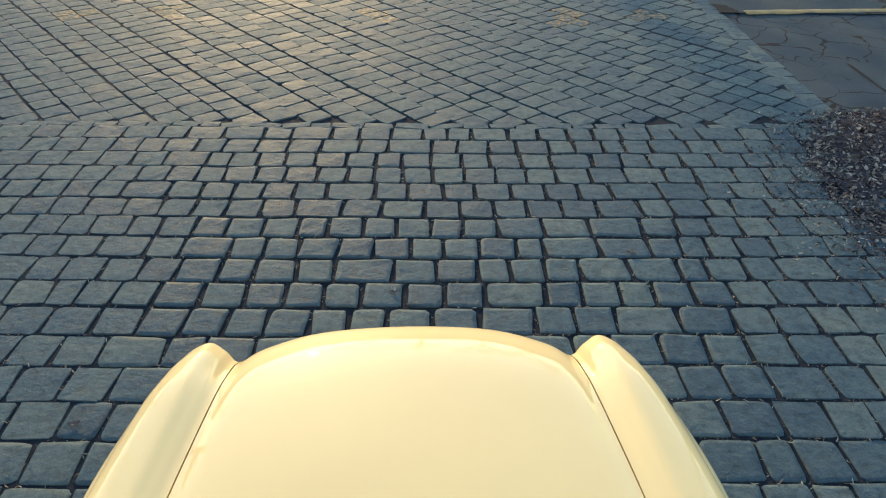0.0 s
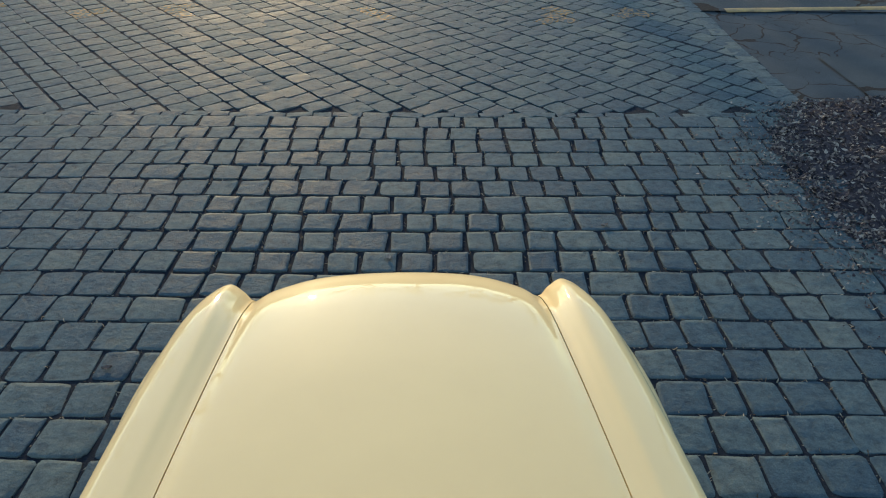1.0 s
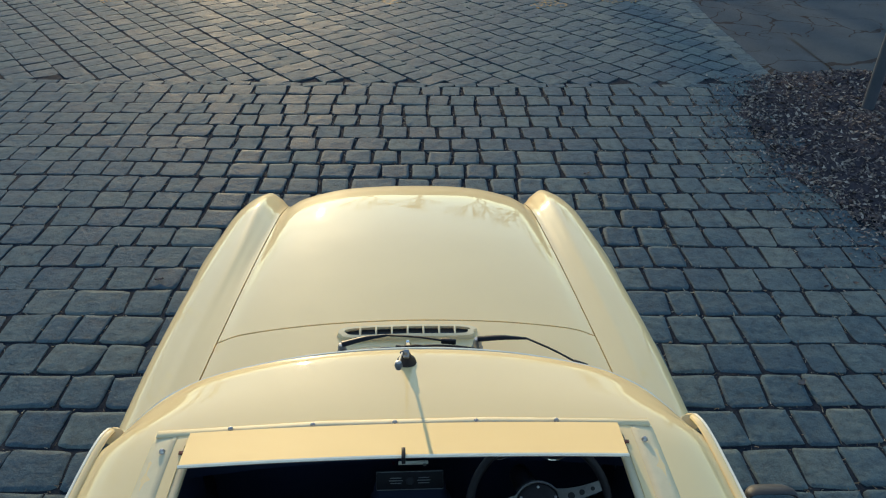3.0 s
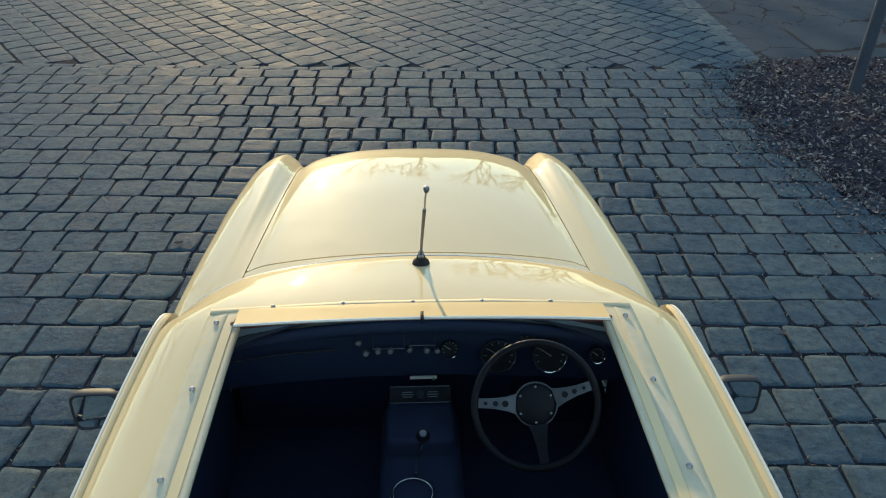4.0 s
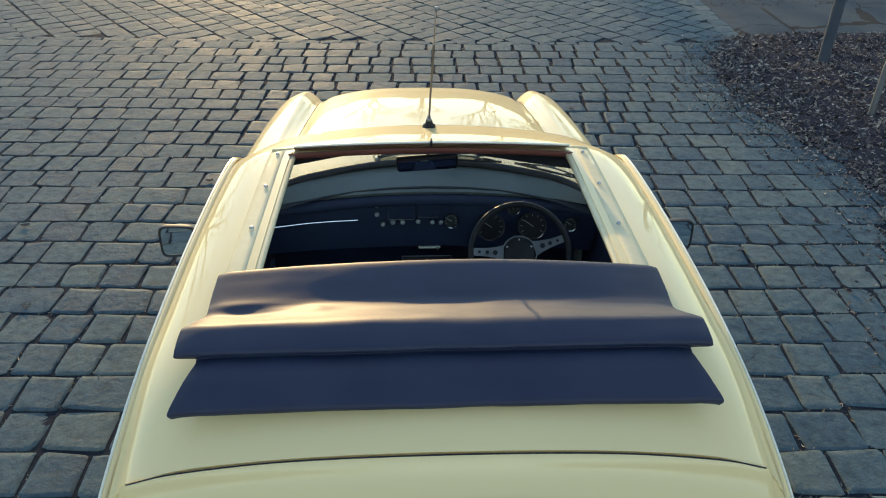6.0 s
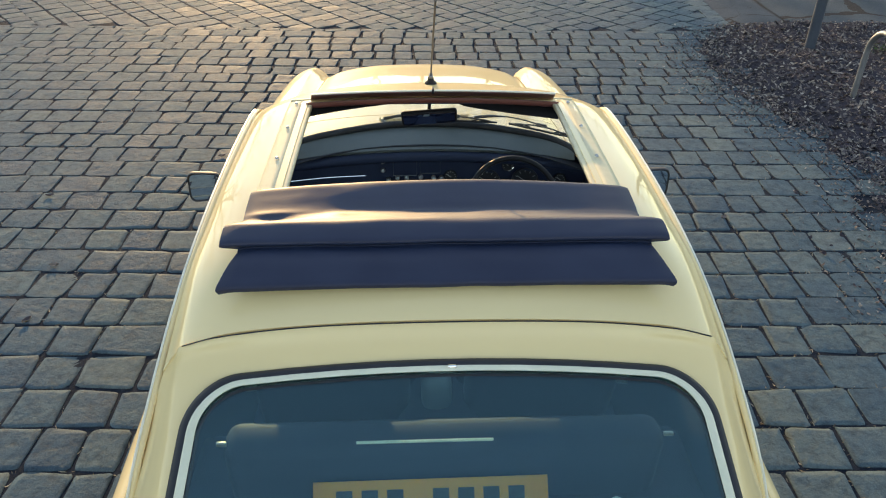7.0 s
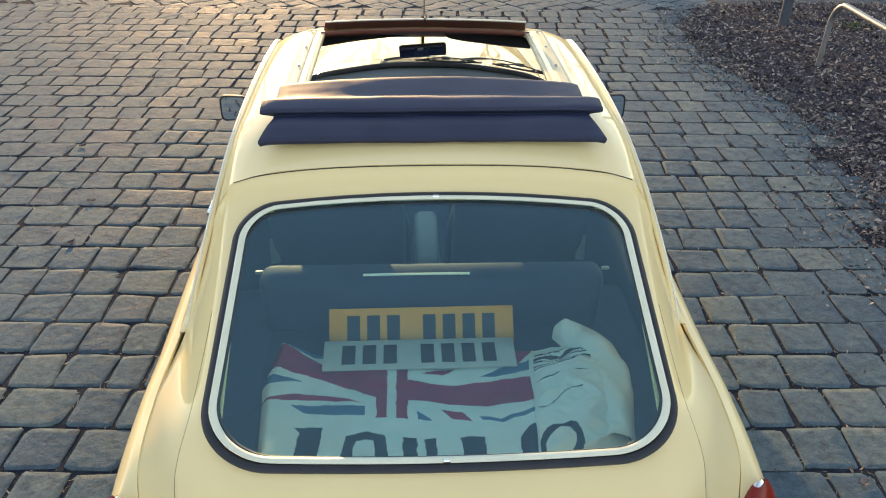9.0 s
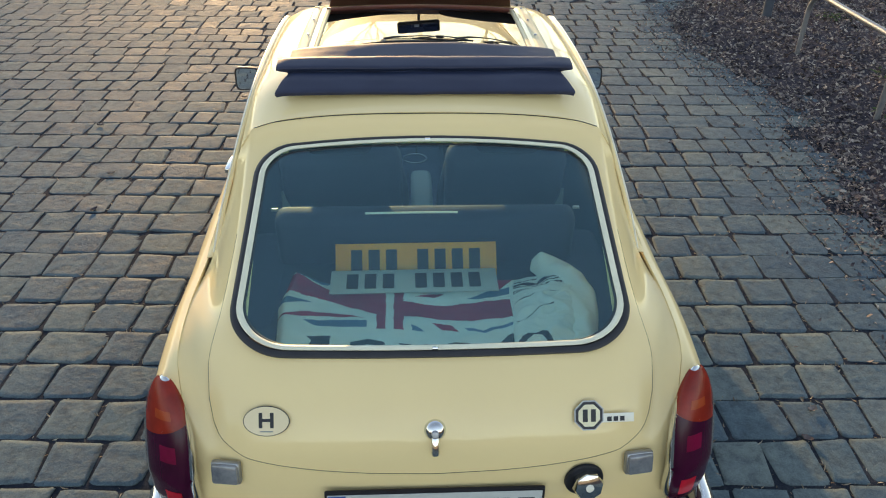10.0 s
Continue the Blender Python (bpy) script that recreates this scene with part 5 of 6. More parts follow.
def sett_mesh(seed):
    """A sett with ragged, worn edges and an uneven top, 1 x 1 across."""
    rnd = random.Random(seed)
    n, power = 24, rnd.uniform(.10, .26)
    skew, taper = rnd.uniform(-.08, .08), rnd.uniform(-.08, .08)
    ph = [rnd.uniform(0, 6.28) for _ in range(4)]
    out = []
    for k in range(n):
        a = 2 * math.pi * (k + .5) / n
        c, s = math.cos(a), math.sin(a)
        x, y = .5 * math.copysign(abs(c) ** power, c), .5 * math.copysign(abs(s) ** power, s)
        r = .985 + .016 * math.sin(3 * a + ph[0]) + .013 * math.sin(5 * a + ph[1]) + .009 * math.sin(9 * a + ph[2]) + rnd.uniform(-.026, .012)
        out.append(((x * (1 + taper * y) + skew * y) * r, (y * (1 + .8 * taper * x) + rnd.uniform(-.2, .2) * skew * x) * r))
    tilt_x, tilt_y = rnd.uniform(-.003, .003), rnd.uniform(-.003, .003)
    top = lambda x, y: tilt_x * x + tilt_y * y + .0016 * math.sin(5 * x + ph[1]) * math.cos(4 * y + ph[3])
    ring_a = [(x * 1.015, y * 1.015, -.05) for x, y in out]
    ring_b = [(x, y, -.0026 + rnd.uniform(-.001, .0008) + top(x, y)) for x, y in out]
    ring_c = [(x * (k_ := rnd.uniform(.966, .988)), y * k_, rnd.uniform(-.0010, -.0002) + top(x, y)) for x, y in out]
    ring_d = [(x * (k_ := rnd.uniform(.70, .85)), y * k_, rnd.uniform(-.0005, .0007) + top(x, y)) for x, y in out]
    verts = ring_a + ring_b + ring_c + ring_d + [(0, 0, rnd.uniform(-.001, .0015))]
    faces = []
    for k in range(n):
        k2 = (k + 1) % n
        faces += [(r * n + k, r * n + k2, (r + 1) * n + k2, (r + 1) * n + k) for r in range(3)]
        faces.append((3 * n + k, 3 * n + k2, 4 * n))
    return verts, faces


SHAPES = [sett_mesh(100 + k) for k in range(22)]
SETT_MESHES = []
for k, (v_, f_) in enumerate(SHAPES):
    me = bpy.data.meshes.new("sett")
    me.from_pydata(v_, [], f_)
    me.materials.append(STONE)
    me.polygons.foreach_set("use_smooth", [True] * len(me.polygons))
    me.set_sharp_from_angle(angle=radians(24))
    SETT_MESHES.append(me)

setts = []  # x, y, length, width, turn, yellow
rnd = random.Random(5)
row = 0
y = ROW_Y - PITCH / 2
while y > -9.0:
    yw = PITCH * rnd.uniform(.97, 1.015)
    x = -9.5 + rnd.uniform(0, .2)
    far = y < -4
    while x < 3.0:
        L = rnd.choice([.165, .175, .18, .185, .19, .195, .205, .215, .25] if rnd.random() < .93 else [.14, .27, .29])
        cx_ = x + L / 2
        cx, cy = cx_, y + .022 * max(cx_, 0) + .005 * rnd.uniform(-1, 1) + .018 * noise.noise(Vector((cx_ * .7, y * .5, 4)))
        lim = mulch_edge(min(cy, 5.2))
        if cx < lim + rnd.choice((-.10, 0, .1, .2, .3, .45)) and not (cy > 4.9):
            wide = open_joints(cx, cy)
            setts.append((cx, cy, L - .004 - wide * rnd.uniform(.6, 1.5), yw - .003 - wide * rnd.uniform(.5, 1.1), rnd.uniform(-2.0, 2.0), False))
        x += L
    y -= PITCH
    row += 1
# diagonal field beyond, laid at about fifty degrees
DIAG = radians(-51)
cd, sd = math.cos(DIAG), math.sin(DIAG)
b = -16.0
while b < 16.0:
    a = -18.0 + rnd.uniform(0, .2)
    wob = rnd.uniform(-.01, .01)
    while a < 18.0:
        L = rnd.choice((.17, .18, .19, .195, .20, .205, .21, .23))
        ca = a + L / 2
        bend = .35 * math.sin(.16 * ca)
        x, y = ca * cd - (b + wob) * sd, 6.5 + ca * sd + (b + wob) * cd
        near = ROW_Y + .022 * max(x, 0) + .075
        if near < y < 12.5 and -9.5 < x < 2.82 + (.05 if rnd.random() < .5 else 0):
            stripe = 7.44 < y < 7.95 and any(p - .18 < x < p + .22 for p in (2.12, 1.24, -.6, -2.75, -3.65, -4.7)) and rnd.random() < .8
            setts.append((x, y, L - .006 - .006 * rnd.random(), .2045 - .008 * rnd.random(), math.degrees(DIAG) + rnd.uniform(-2, 2), stripe))
        a += L
    b += .206
# small wedges that close the edge between the two fields
x = -9.3
while x < 2.7:
    L = rnd.uniform(.13, .24)
    setts.append((x + L / 2, ROW_Y + .03 + .022 * max(x, 0) + rnd.uniform(-.01, .012), L, .085, rnd.uniform(-14, 14), False))
    x += L + rnd.uniform(0, .02)
# border row of setts along the asphalt
y = 4.98
while y < 12:
    L = rnd.uniform(.17, .24)
    setts.append((2.86 + .012 * rnd.uniform(-1, 1), y + L / 2, .17, L, rnd.uniform(-3, 3), False))
    y += L


def is_near(cx, cy):
    """The stretches of paving close beside and before the car."""
    return (.80 < abs(cx) < 1.75 and -1.9 < cy < 2.0) or (abs(cx) < 1.35 and 2.0 <= cy < 3.6)


JOINT_GAP = .001
near_list = [s for s in setts if is_near(s[0], s[1])][:300]
near_set = set(near_list)
bulk_v, bulk_f, bulk_m = [], [], []
for s in setts:
    if s in near_set:
        continue
    cx, cy, L, W, turn, yellow = s
    v_, f_ = SHAPES[rnd.randrange(22)]
    m = pose(cx, cy, rnd.uniform(-.0012, .0012), rnd.uniform(-.35, .35), rnd.uniform(-.35, .35), turn) @ Matrix.Diagonal((L - JOINT_GAP, W - JOINT_GAP, 1, 1))
    base = len(bulk_v)
    bulk_v += [m @ Vector(p) for p in v_]
    bulk_f += [tuple(base + q for q in f) for f in f_]
    bulk_m += [1 if yellow else 0] * len(f_)
field = mesh_object("sett_field", bulk_v, bulk_f, [STONE, STONE_YELLOW])
field.data.polygons.foreach_set("material_index", bulk_m)
field.data.set_sharp_from_angle(angle=radians(24))
field.parent = joints
tagged(field, "grey basalt setts laid in rows and diagonals", kind="stuff")

# ---------------- planting bed: leaves, twigs, weeds ----------------
def flakes(name, count, place, size, material, rnd, curl=.35, thin=.55):
    """Many small bent leaves, lying every way."""
    verts, faces = [], []
    for _ in range(count):
        x, y, z = place(rnd)
        L = rnd.uniform(*size)
        w = L * rnd.uniform(thin * .5, thin)
        m = pose(x, y, z + .25 * L * rnd.random(), rnd.uniform(-38, 38), rnd.uniform(-38, 38), rnd.uniform(0, 360))
        c = curl * L * rnd.uniform(-1, 1)
        k = len(verts)
        for p in ((-.5 * L, 0, c * .4), (-.15 * L, -w * .5, 0), (-.12 * L, w * .5, 0), (.2 * L, -w * .42, c * .2), (.22 * L, w * .42, c * .2), (.5 * L, 0, c)):
            verts.append(m @ Vector(p))
        faces += [(k, k + 1, k + 2), (k + 1, k + 3, k + 4, k + 2), (k + 3, k + 5, k + 4)]
    return mesh_object(name, verts, faces, material, False)


def bed_spot(rnd):
    y = rnd.uniform(-1.6, 5.25)
    x = mulch_edge(y) + rnd.random() ** 1.1 * 4.6 - .06
    return x, y, max(bed_z(x, y) + .003, .001)


def edge_spot(rnd):
    y = rnd.uniform(-1.6, 5.2)
    return mulch_edge(y) + .12 - abs(rnd.gauss(0, .26)), y, .002


tagged(flakes("leaf_litter", 60000, bed_spot, (.012, .050), LEAF, random.Random(11)), "dead brown leaves over the soil bed", "leaf litter", kind="stuff")
tagged(flakes("edge_litter", 9000, edge_spot, (.006, .034), LEAF, random.Random(12)), "leaf scraps spilling over the setts", "leaf litter", kind="stuff")


open_setts = [q for q in setts if -3.4 < q[0] < 2.6 and -2.4 < q[1] < 4.8]


def joint_spot(rnd):
    """A place in a joint beside some sett, more of them towards the bed."""
    while True:
        x, y, L, W, turn, _ = rnd.choice(open_setts)
        if rnd.random() < .35 + .25 * max(x, 0):
            break
    if rnd.random() < .5:
        return x + rnd.choice((-.5, .5)) * (L + .012) + rnd.gauss(0, .004), y + rnd.uniform(-.5, .5) * W, -.006
    return x + rnd.uniform(-.5, .5) * L, y + rnd.choice((-.5, .5)) * (W + .012) + rnd.gauss(0, .004), -.006


tagged(flakes("joint_litter", 9000, joint_spot, (.008, .034), STRAW, random.Random(13), thin=.22), "straw and seed scraps caught in the joints", "litter", kind="stuff")


def weed(x, y, count, seed):
    rnd = random.Random(seed)
    spot = lambda r: (x + r.gauss(0, .07), y + r.gauss(0, .07), .055 + abs(r.gauss(0, .02)))
    return tagged(flakes("weed", count, spot, (.02, .05), WEED, rnd, thin=.5), "low green weed growing in the leaf litter", "weed", kind="stuff")


for k, (x, y, c) in enumerate(((3.98, 4.25, 90), (3.72, 2.55, 80), (3.30, 1.62, 110), (4.2, 3.2, 60), (3.5, 0.9, 60))):
    weed(x, y, c, 40 + k)

# single dry leaves on the setts
leaf_spots = [(-1.86, .78, 12), (-1.79, .34, 60), (-.19, 2.93, 110), (1.02, 3.28, 20), (1.93, 3.72, 75), (1.52, -1.15, 40), (1.44, -1.30, 140), (-1.35, 2.05, 200), (1.62, 1.32, 33), (2.02, .95, 80), (-2.2, 1.5, 15), (1.25, .55, 95)]
for k, (x, y, a) in enumerate(leaf_spots):
    r_ = random.Random(70 + k)
    g = []
    for u in span(-1, 1, 7):
        w = .020 * math.cos(u * 1.45) * (1 + .25 * math.sin(7 * u + k)) + .002
        g.append([(u * .035, w * s, .006 + .010 * s * s + .008 * u * u) for s in (-1, -.4, 0, .4, 1)])
    lf = tagged(sheet("dry_leaf", g, LEAF, .001), "curled dry brown leaf lying on the setts", "leaf", group="leaves on the setts")
    lf.matrix_basis = pose(x, y, -.001, r_.uniform(-6, 6), r_.uniform(-6, 6), a) @ Matrix.Scale(.62, 4)

# ---------------- post and rail ----------------
post = tagged(tube("sign_post", [(3.38, 4.40, -.03), (3.385, 4.40, 1.2), (3.39, 4.40, 2.6)], .046, POST_PAINT, 16), "grey painted steel post standing in the bed", "post")
part("post_cap", turned("post_cap", [(0, .03), (.03, .022), (.047, .0), (.048, -.03)], POST_PAINT, Matrix.Translation((3.39, 4.40, 2.6)), 16), post)


def hoop(x, y0, y1, h):
    c = .19
    pts = [(x, y1, -.03), (x, y1, h * .5), (x, y1, h - c)]
    pts += [(x, y1 - c * (1 - math.cos(a)), h - c + c * math.sin(a)) for a in span(.3, math.pi / 2, 5)]
    pts += [(x, y1 - c - (y1 - y0 - 2 * c) * f, h) for f in (.25, .5, .75, 1)]
    pts += [(x, y0 + c * (1 - math.sin(a)), h - c + c * math.cos(a)) for a in span(.3, math.pi / 2, 5)]
    pts += [(x, y0, h * .5), (x, y0, -.03)]
    return tagged(tube("hoop_rail", pts, .0215, RAIL_STEEL, 14, smooth=4, up=(1, 0, 0)), "bent galvanised steel hoop rail in the bed", "railing")


hoop(3.17, 1.71, 3.12, .57)

# ---------------- things in the load bay ----------------
bay = lambda m: pose(CAR_X, 0, 0, 0, 0, CAR_YAW) @ m


def show_plate(label, m, face_mat, name="loose_number_plate"):
    p = tagged(plate_box(name, (.520, .111, .003), Matrix.Identity(4), face_mat, .001), label, "number plate", group="loose plates in the load bay")
    p.matrix_basis = bay(m)
    for q in range(7):
        x = -.192 + .056 * q + (.045 if q > 2 else 0)
        part("plain_bar", plate_box("plain_bar", (.036, .070, .001), Matrix.Translation((x, 0, .0022)), INK, 0), p)
    return p


show_plate("amber reflective number plate leaning on the rear bench", Matrix.Translation((-.034, -1.205, .702)) @ pose(0, 0, 0, 50, 0, 0.6), PLATE_YELLOW)
show_plate("white reflective number plate lying on the flag towel", Matrix.Translation((-.042, -1.310, .692)) @ pose(0, 0, 0, 5, 0, 0.6), PLATE_WHITE)


RED_SHAPES = [
    [(-.430, -1.236), (-.30, -1.327), (-.13, -1.352), (-.128, -1.456), (-.154, -1.458), (-.291, -1.393), (-.46, -1.340)],
    [(-.159, -1.340), (-.130, -1.340), (-.127, -1.544), (-.153, -1.544)],
    [(-.104, -1.340), (-.075, -1.340), (-.076, -1.546), (-.105, -1.545)],
    [(-.083, -1.395), (.024, -1.417), (.141, -1.406), (.262, -1.380), (.255, -1.472), (.131, -1.505), (.021, -1.493), (-.083, -1.474)],
    [(-.044, -1.372), (.055, -1.355), (.018, -1.383)], [(.218, -1.285), (.277, -1.270), (.215, -1.347)],
    [(-.47, -1.483), (-.353, -1.445), (-.256, -1.453), (-.193, -1.478), (-.276, -1.472), (-.35, -1.474)],
    [(.008, -1.520), (.059, -1.528), (.087, -1.556), (.036, -1.551)],
]
BLUE_SHAPES = [
    [(.116, -1.386), (.262, -1.316), (.258, -1.355), (.158, -1.388)], [(-.47, -1.370), (-.347, -1.397), (-.47, -1.428)],
    [(-.368, -1.491), (-.183, -1.494), (-.181, -1.533), (-.33, -1.524)], [(-.052, -1.518), (-.015, -1.550), (-.052, -1.549)],
    [(.102, -1.541), (.156, -1.545), (.262, -1.490), (.258, -1.512), (.162, -1.557), (.112, -1.554)],
    [(-.42, -1.245), (-.30, -1.285), (-.29, -1.300), (-.33, -1.295)],
]
PRINT_SHAPES = [
    [(-.350, -1.571), (-.280, -1.573), (-.285, -1.680), (-.340, -1.680), (-.335, -1.591)], [(-.235, -1.680), (-.222, -1.604), (-.175, -1.588), (-.130, -1.602), (-.120, -1.680), (-.150, -1.680), (-.156, -1.622), (-.175, -1.616), (-.198, -1.622), (-.206, -1.680)],
    [(-.088, -1.611), (-.055, -1.611), (-.052, -1.680), (-.085, -1.680)], [(-.035, -1.611), (-.008, -1.611), (-.006, -1.680), (-.033, -1.680)], [(.050, -1.612), (.110, -1.612), (.105, -1.680), (.055, -1.680)], [(.195, -1.610), (.222, -1.568), (.246, -1.553), (.240, -1.580), (.228, -1.680), (.190, -1.680)],
]


def within(poly, x, y):
    hit = False
    for k in range(len(poly)):
        (x1, y1), (x2, y2) = poly[k], poly[k - 1]
        if (y1 > y) != (y2 > y) and x < (x2 - x1) * (y - y1) / (y2 - y1) + x1:
            hit = not hit
    return hit


def flag_colour(x, y):
    """Crossed stripes on folded cloth: 0 white, 1 red, 2 blue, 3 dark print."""
    for k, shapes in ((1, RED_SHAPES), (2, BLUE_SHAPES), (3, PRINT_SHAPES)):
        if any(within(s, x, y) for s in shapes):
            return k
    return 0


def towel():
    nu, nv = 260, 150
    grid = []
    for j in range(nv):
        v = j / (nv - 1)
        r = []
        for i in range(nu):
            u = i / (nu - 1)
            top = -1.232 - .055 * min(u / .2, 1) + .018 * max(u - .8, 0) / .2
            y = -1.68 + v * (top + 1.68)
            left = -.450 + .02 * abs(y + 1.42) / .18
            x = left + u * (.282 - .12 * (-1.30 - y) - left)
            z = .673 + .010 * noise.noise(Vector((u * 4.5, v * 4, 1))) + .005 * noise.noise(Vector((u * 13, v * 11, 4)))
            z += .016 * math.exp(-((u - .02) / .10) ** 2) + .014 * (1 - v) ** 2 + .010 * math.sin(3.0 * u + .6) * (1 - v)
            z += .003 * math.sin(40 * (y + .35 * x)) * math.exp(-((x + .25) / .12) ** 2) * (1 - v)
            e = min(u, (1 - u) * 1.5, v * 1.2, (1 - v) * 1.6) / .035
            if e < 1:
                z -= .022 * (1 - e) ** 2
            r.append((x, y, z))
        grid.append(r)
    t_ = sheet("flag_towel", grid, [CLOTH_WHITE, CLOTH_RED, CLOTH_BLUE, CLOTH_NAVY], .005)
    centre = lambda i, j: (np.array(grid[j][i]) + grid[j + 1][i + 1]) / 2
    cols = []
    for j in range(nv - 1):
        for i in range(nu - 1):
            x, y, _ = centre(i, j)
            cols.append(flag_colour(x + .003 * noise.noise(Vector((x * 30, y * 30, 0))), y + .004 * noise.noise(Vector((x * 24, y * 24, 5)))))
    t_.data.polygons.foreach_set("material_index", cols)
    t_.matrix_basis = bay(Matrix.Identity(4))
    return tagged(t_, "red white and blue cross flag towel spread in the load bay", "towel")


towel()


def folds(x, y, k):
    """Sharp creases of crumpled cotton."""
    return .5 - abs(noise.noise(Vector((x * 11, y * 11, k)))) + .5 * (.5 - abs(noise.noise(Vector((x * 25, y * 25, k + 3)))))


def bundle():
    """A crumpled striped white cloth."""
    nu, nv = 90, 120
    grid = []
    for j in range(nv):
        v = j / (nv - 1)
        r = []
        for i in range(nu):
            u = i / (nu - 1)
            x = .262 + .225 * u - .035 * (1 - v) + .012 * noise.noise(Vector((u * 3, v * 3, 9)))
            y = -1.68 + .40 * v + .02 * noise.noise(Vector((u * 3, v * 3, 12)))
            hump = math.sin(math.pi * min(max(u, .02), .98)) ** .5 * math.sin(math.pi * min(max(v, .02), .98)) ** .4
            z = .660 + hump * (.040 + .030 * u + .030 * folds(x, y * 1.6, 2) + .012 * noise.noise(Vector((u * 3, v * 4, 2))))
            r.append((x, y, z))
        grid.append(r)
    b_ = sheet("crumpled_shirt", grid, [CLOTH_WHITE, CLOTH_NAVY], .004)
    stripes = ((.44, .004), (.63, .005), (.77, .005), (.80, .010), (.845, .005), (.875, .014), (.93, .006))
    idx = []
    for j in range(nv - 1):
        for i in range(nu - 1):
            w = j / nv + .02 * math.sin(i * .11) + .012 * noise.noise(Vector((i * .12, j * .12, 0)))
            idx.append(1 if any(abs(w - s) < h and (.04 < i / nu < .78 - .5 * (.95 - s)) for s, h in stripes) or (j / nv < .22 and abs(math.hypot(i / nu - .25, (j / nv - .10) * 1.5) - .17) < .035) else 0)
    b_.data.polygons.foreach_set("material_index", idx)
    b_.matrix_basis = bay(Matrix.Identity(4))
    return tagged(b_, "crumpled white cotton shirt with thin dark stripes", "shirt")


bundle()


def sleeve():
    """A puffed band of cloth heaped along the shirt's outer side."""
    path = [(.345, -1.222, .010), (.380, -1.250, .032), (.430, -1.285, .050), (.452, -1.36, .055), (.452, -1.45, .052), (.440, -1.54, .046), (.425, -1.64, .036)]
    grid = []
    for k in span(0, 6, 90):
        x, y, w = spline(path, k)
        x2, y2, _ = spline(path, min(k + .1, 6)) if k < 5.9 else spline(path, 6) * 2 - spline(path, 5.9)
        d = Vector((x2 - x, y2 - y, 0)).normalized()
        n_ = Vector((d.y, -d.x, 0))
        row_ = []
        for a in span(-1, 1, 34):
            p = Vector((x, y, 0)) + n_ * (a * w)
            dome = math.sqrt(max(1 - a * a, 0))
            z = .672 + .058 * dome * min(1, .5 + k) * (1 - .035 * k) + .020 * dome * (folds(p.x * .9, p.y * .9, 7) - .35) + .006 * math.sin(60 * a * w + 3 * k) * dome
            row_.append((p.x + .008 * noise.noise(p * 14), p.y, z))
        grid.append(row_)
    s_ = tagged(sheet("white_sleeve", grid, CLOTH_WHITE, .004, flip=True), "puffed white cotton sleeve heaped beside the shirt", "cloth")
    s_.matrix_basis = bay(Matrix.Identity(4))


sleeve()


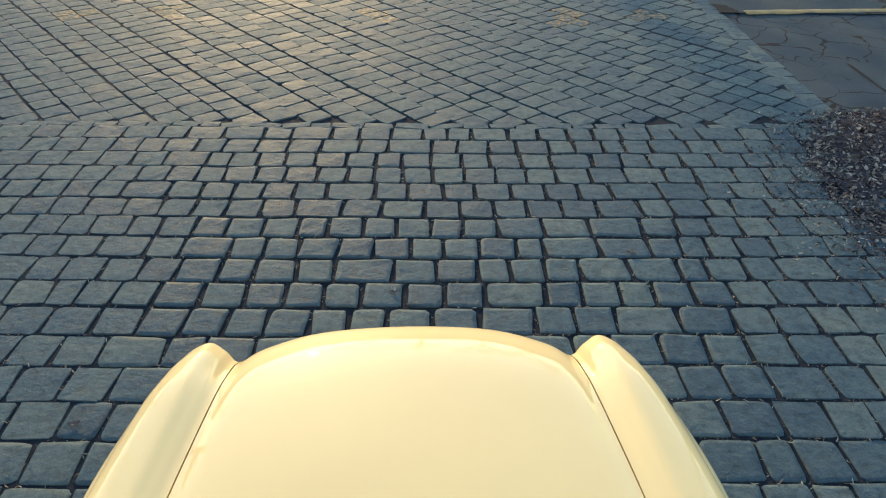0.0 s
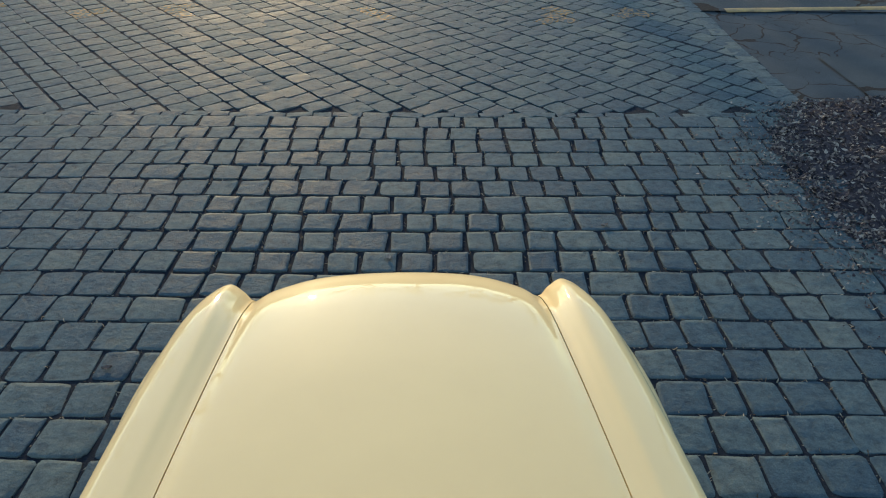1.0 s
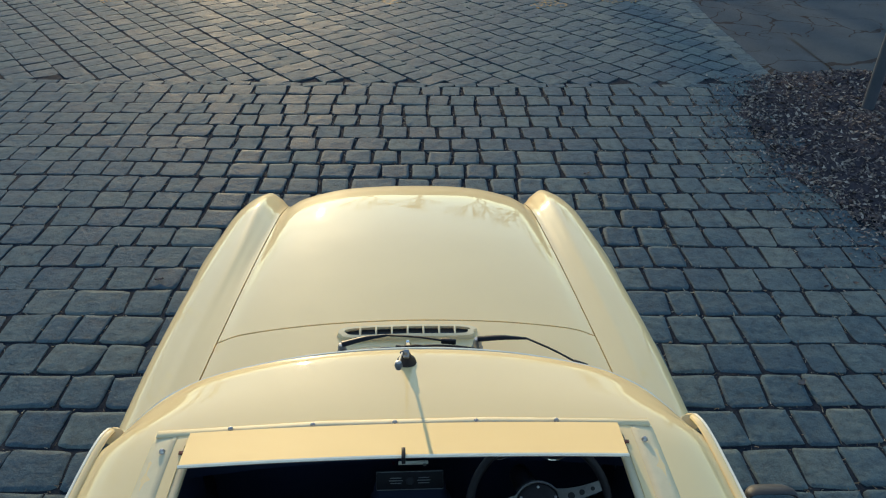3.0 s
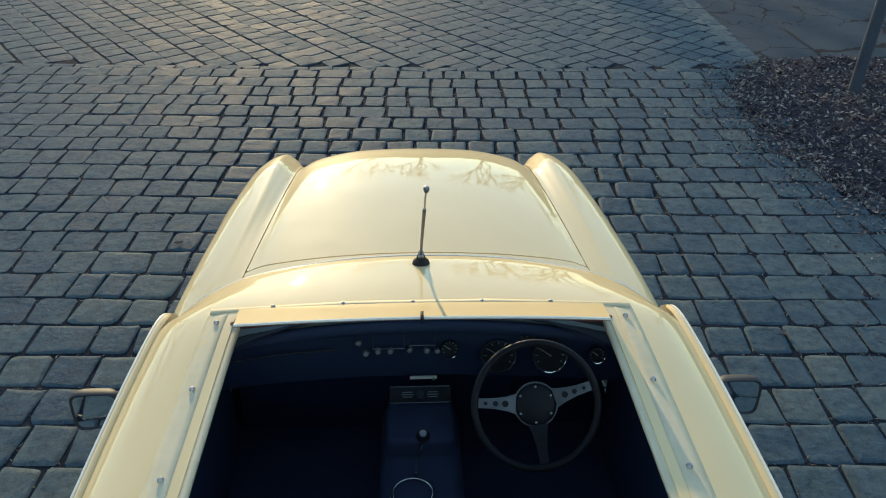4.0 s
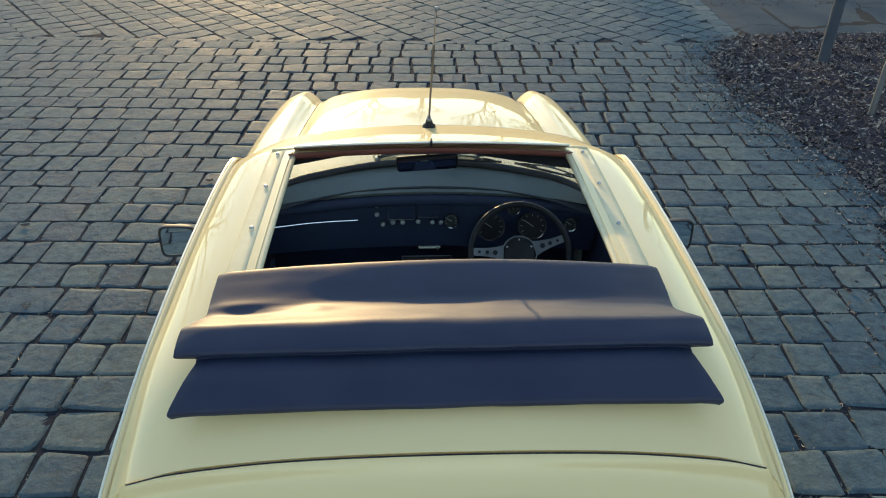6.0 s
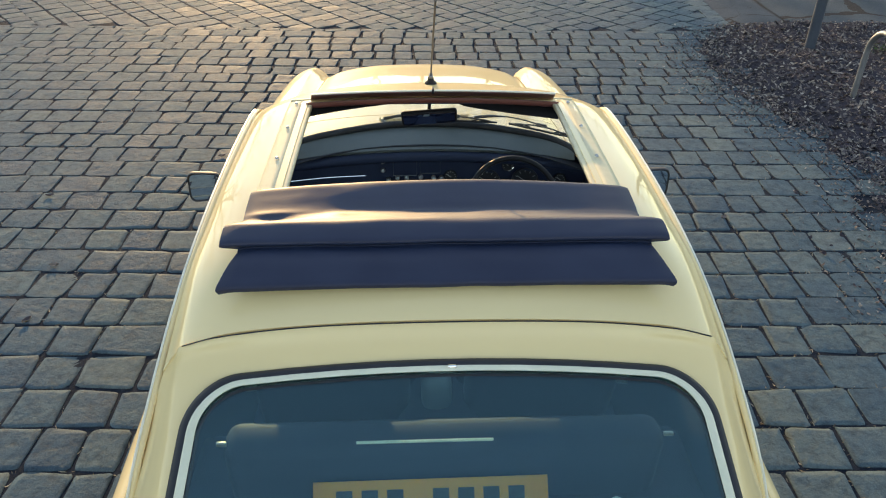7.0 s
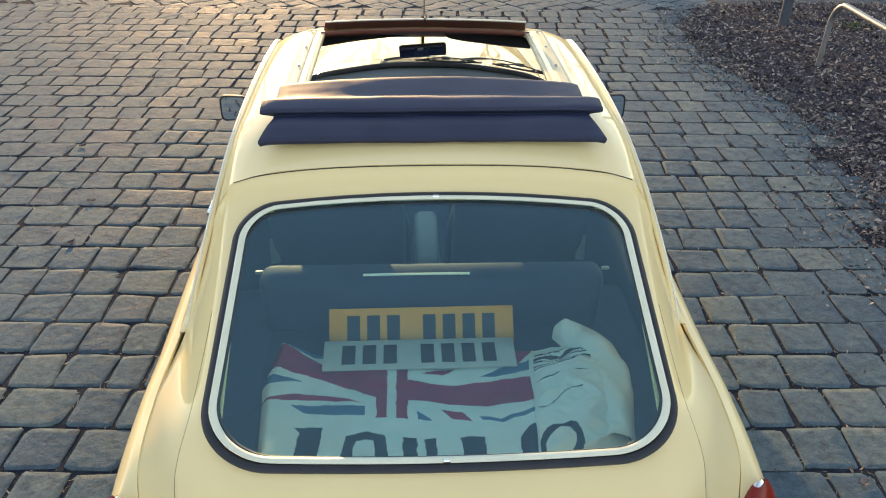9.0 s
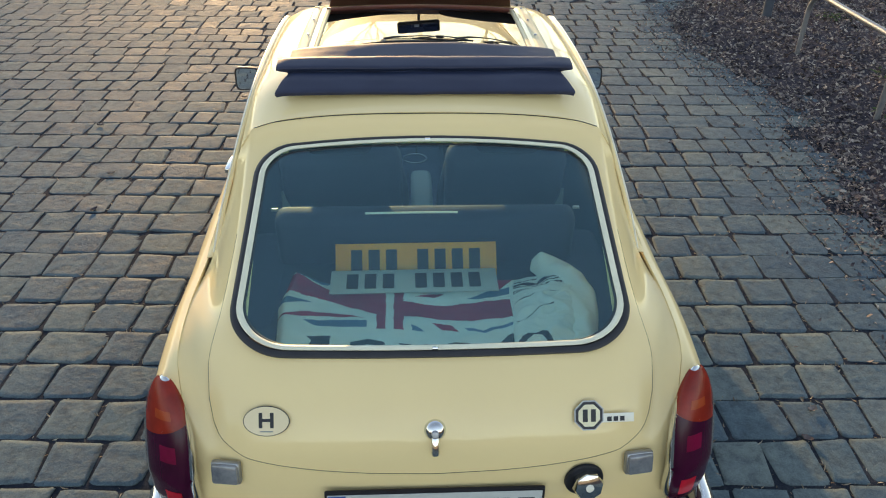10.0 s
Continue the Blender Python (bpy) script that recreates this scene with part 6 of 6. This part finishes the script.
# ---------------- bare trees ahead, seen in the paint ----------------
def tree(x, y, h, seed):
    rnd = random.Random(seed)
    t_ = tagged(new("bare_tree"), "tall bare winter tree across the square", "tree", group="trees across the square")
    t_.matrix_basis = pose(x, y, -.09)
    segs = []

    def grow(p, d, L, r, depth):
        q = p + d * L
        segs.append((p, p.lerp(q, .5) + Vector((rnd.uniform(-1, 1), rnd.uniform(-1, 1), 0)) * L * .05, q, r, r * .68))
        if depth == 0:
            return
        for _ in range(rnd.choice((2, 3, 3))):
            nd = (d + Vector((rnd.uniform(-1, 1), rnd.uniform(-1, 1), rnd.uniform(-.15, .6))) * .75).normalized()
            grow(q, nd, L * rnd.uniform(.62, .82), r * .62, depth - 1)
    grow(Vector((0, 0, 0)), Vector((0, 0, 1)), h * .30, h * .018, 5)
    verts, faces = [], []
    for a, m_, b_, r0, r1 in segs:
        k = len(verts)
        d = (b_ - a).normalized()
        s = d.cross(Vector((.3, .9, .1))).normalized()
        w = s.cross(d)
        for p, r in ((a, r0), (m_, (r0 + r1) / 2), (b_, r1)):
            for q in range(5):
                c = 2 * math.pi * q / 5
                verts.append(p + s * r * math.cos(c) + w * r * math.sin(c))
        for lv_ in (0, 5):
            for q in range(5):
                faces.append((k + lv_ + q, k + lv_ + (q + 1) % 5, k + lv_ + 5 + (q + 1) % 5, k + lv_ + 5 + q))
    n_trunk = 10
    part("trunk", mesh_object("trunk", verts[:15], faces[:n_trunk], BARK), t_)
    part("crown", mesh_object("crown", [v for v in verts[15:]], [tuple(i - 15 for i in f) for f in faces[n_trunk:]], BARK), t_)


for k, (x, y, h) in enumerate(((-1.0, 42, 11), (4.5, 44, 12), (10, 40, 10), (16, 43, 13), (-19, 41, 12), (-27, 38, 11), (24, 38, 12), (-4.6, 43, 10), (-9.6, 12.0, 8), (7.5, 34, 10))):
    tree(x, y, h, 300 + k)
# far line of bare trees that closes the square
hv = []
for k in range(289):
    a = radians(-180 + 360 * k / 288)
    deg = math.degrees(a)
    x, y = 48 * math.sin(a), 48 * math.cos(a)
    kk = (deg + 75) * .8
    top = 3.6 + 3.0 * min(max((abs(deg) - 100) / 40, 0), 1) + .9 * noise.noise(Vector((kk * .21, 0, 3))) + .5 * noise.noise(Vector((kk * .8, 2, 3)))
    hv.append([(x, y, -.1), (x * .985, y * .985, top * .45), (x, y, top), (x * 1.03, y * 1.03, top * .9), (x * 1.05, y * 1.05, -.1)])
tagged(sheet("backdrop", hv, HAZY_TREES, 0), "far dark line of bare trees closing the square", "tree line", kind="structure")

# ---------------- single setts, last ----------------
for cx, cy, L, W, turn, yellow in near_list:
    ob = new("sett", SETT_MESHES[rnd.randrange(22)])
    ob.parent = joints
    ob.matrix_basis = pose(cx, cy, rnd.uniform(-.0012, .0012), rnd.uniform(-.35, .35), rnd.uniform(-.35, .35), turn) @ Matrix.Diagonal((L - JOINT_GAP, W - JOINT_GAP, 1, 1))
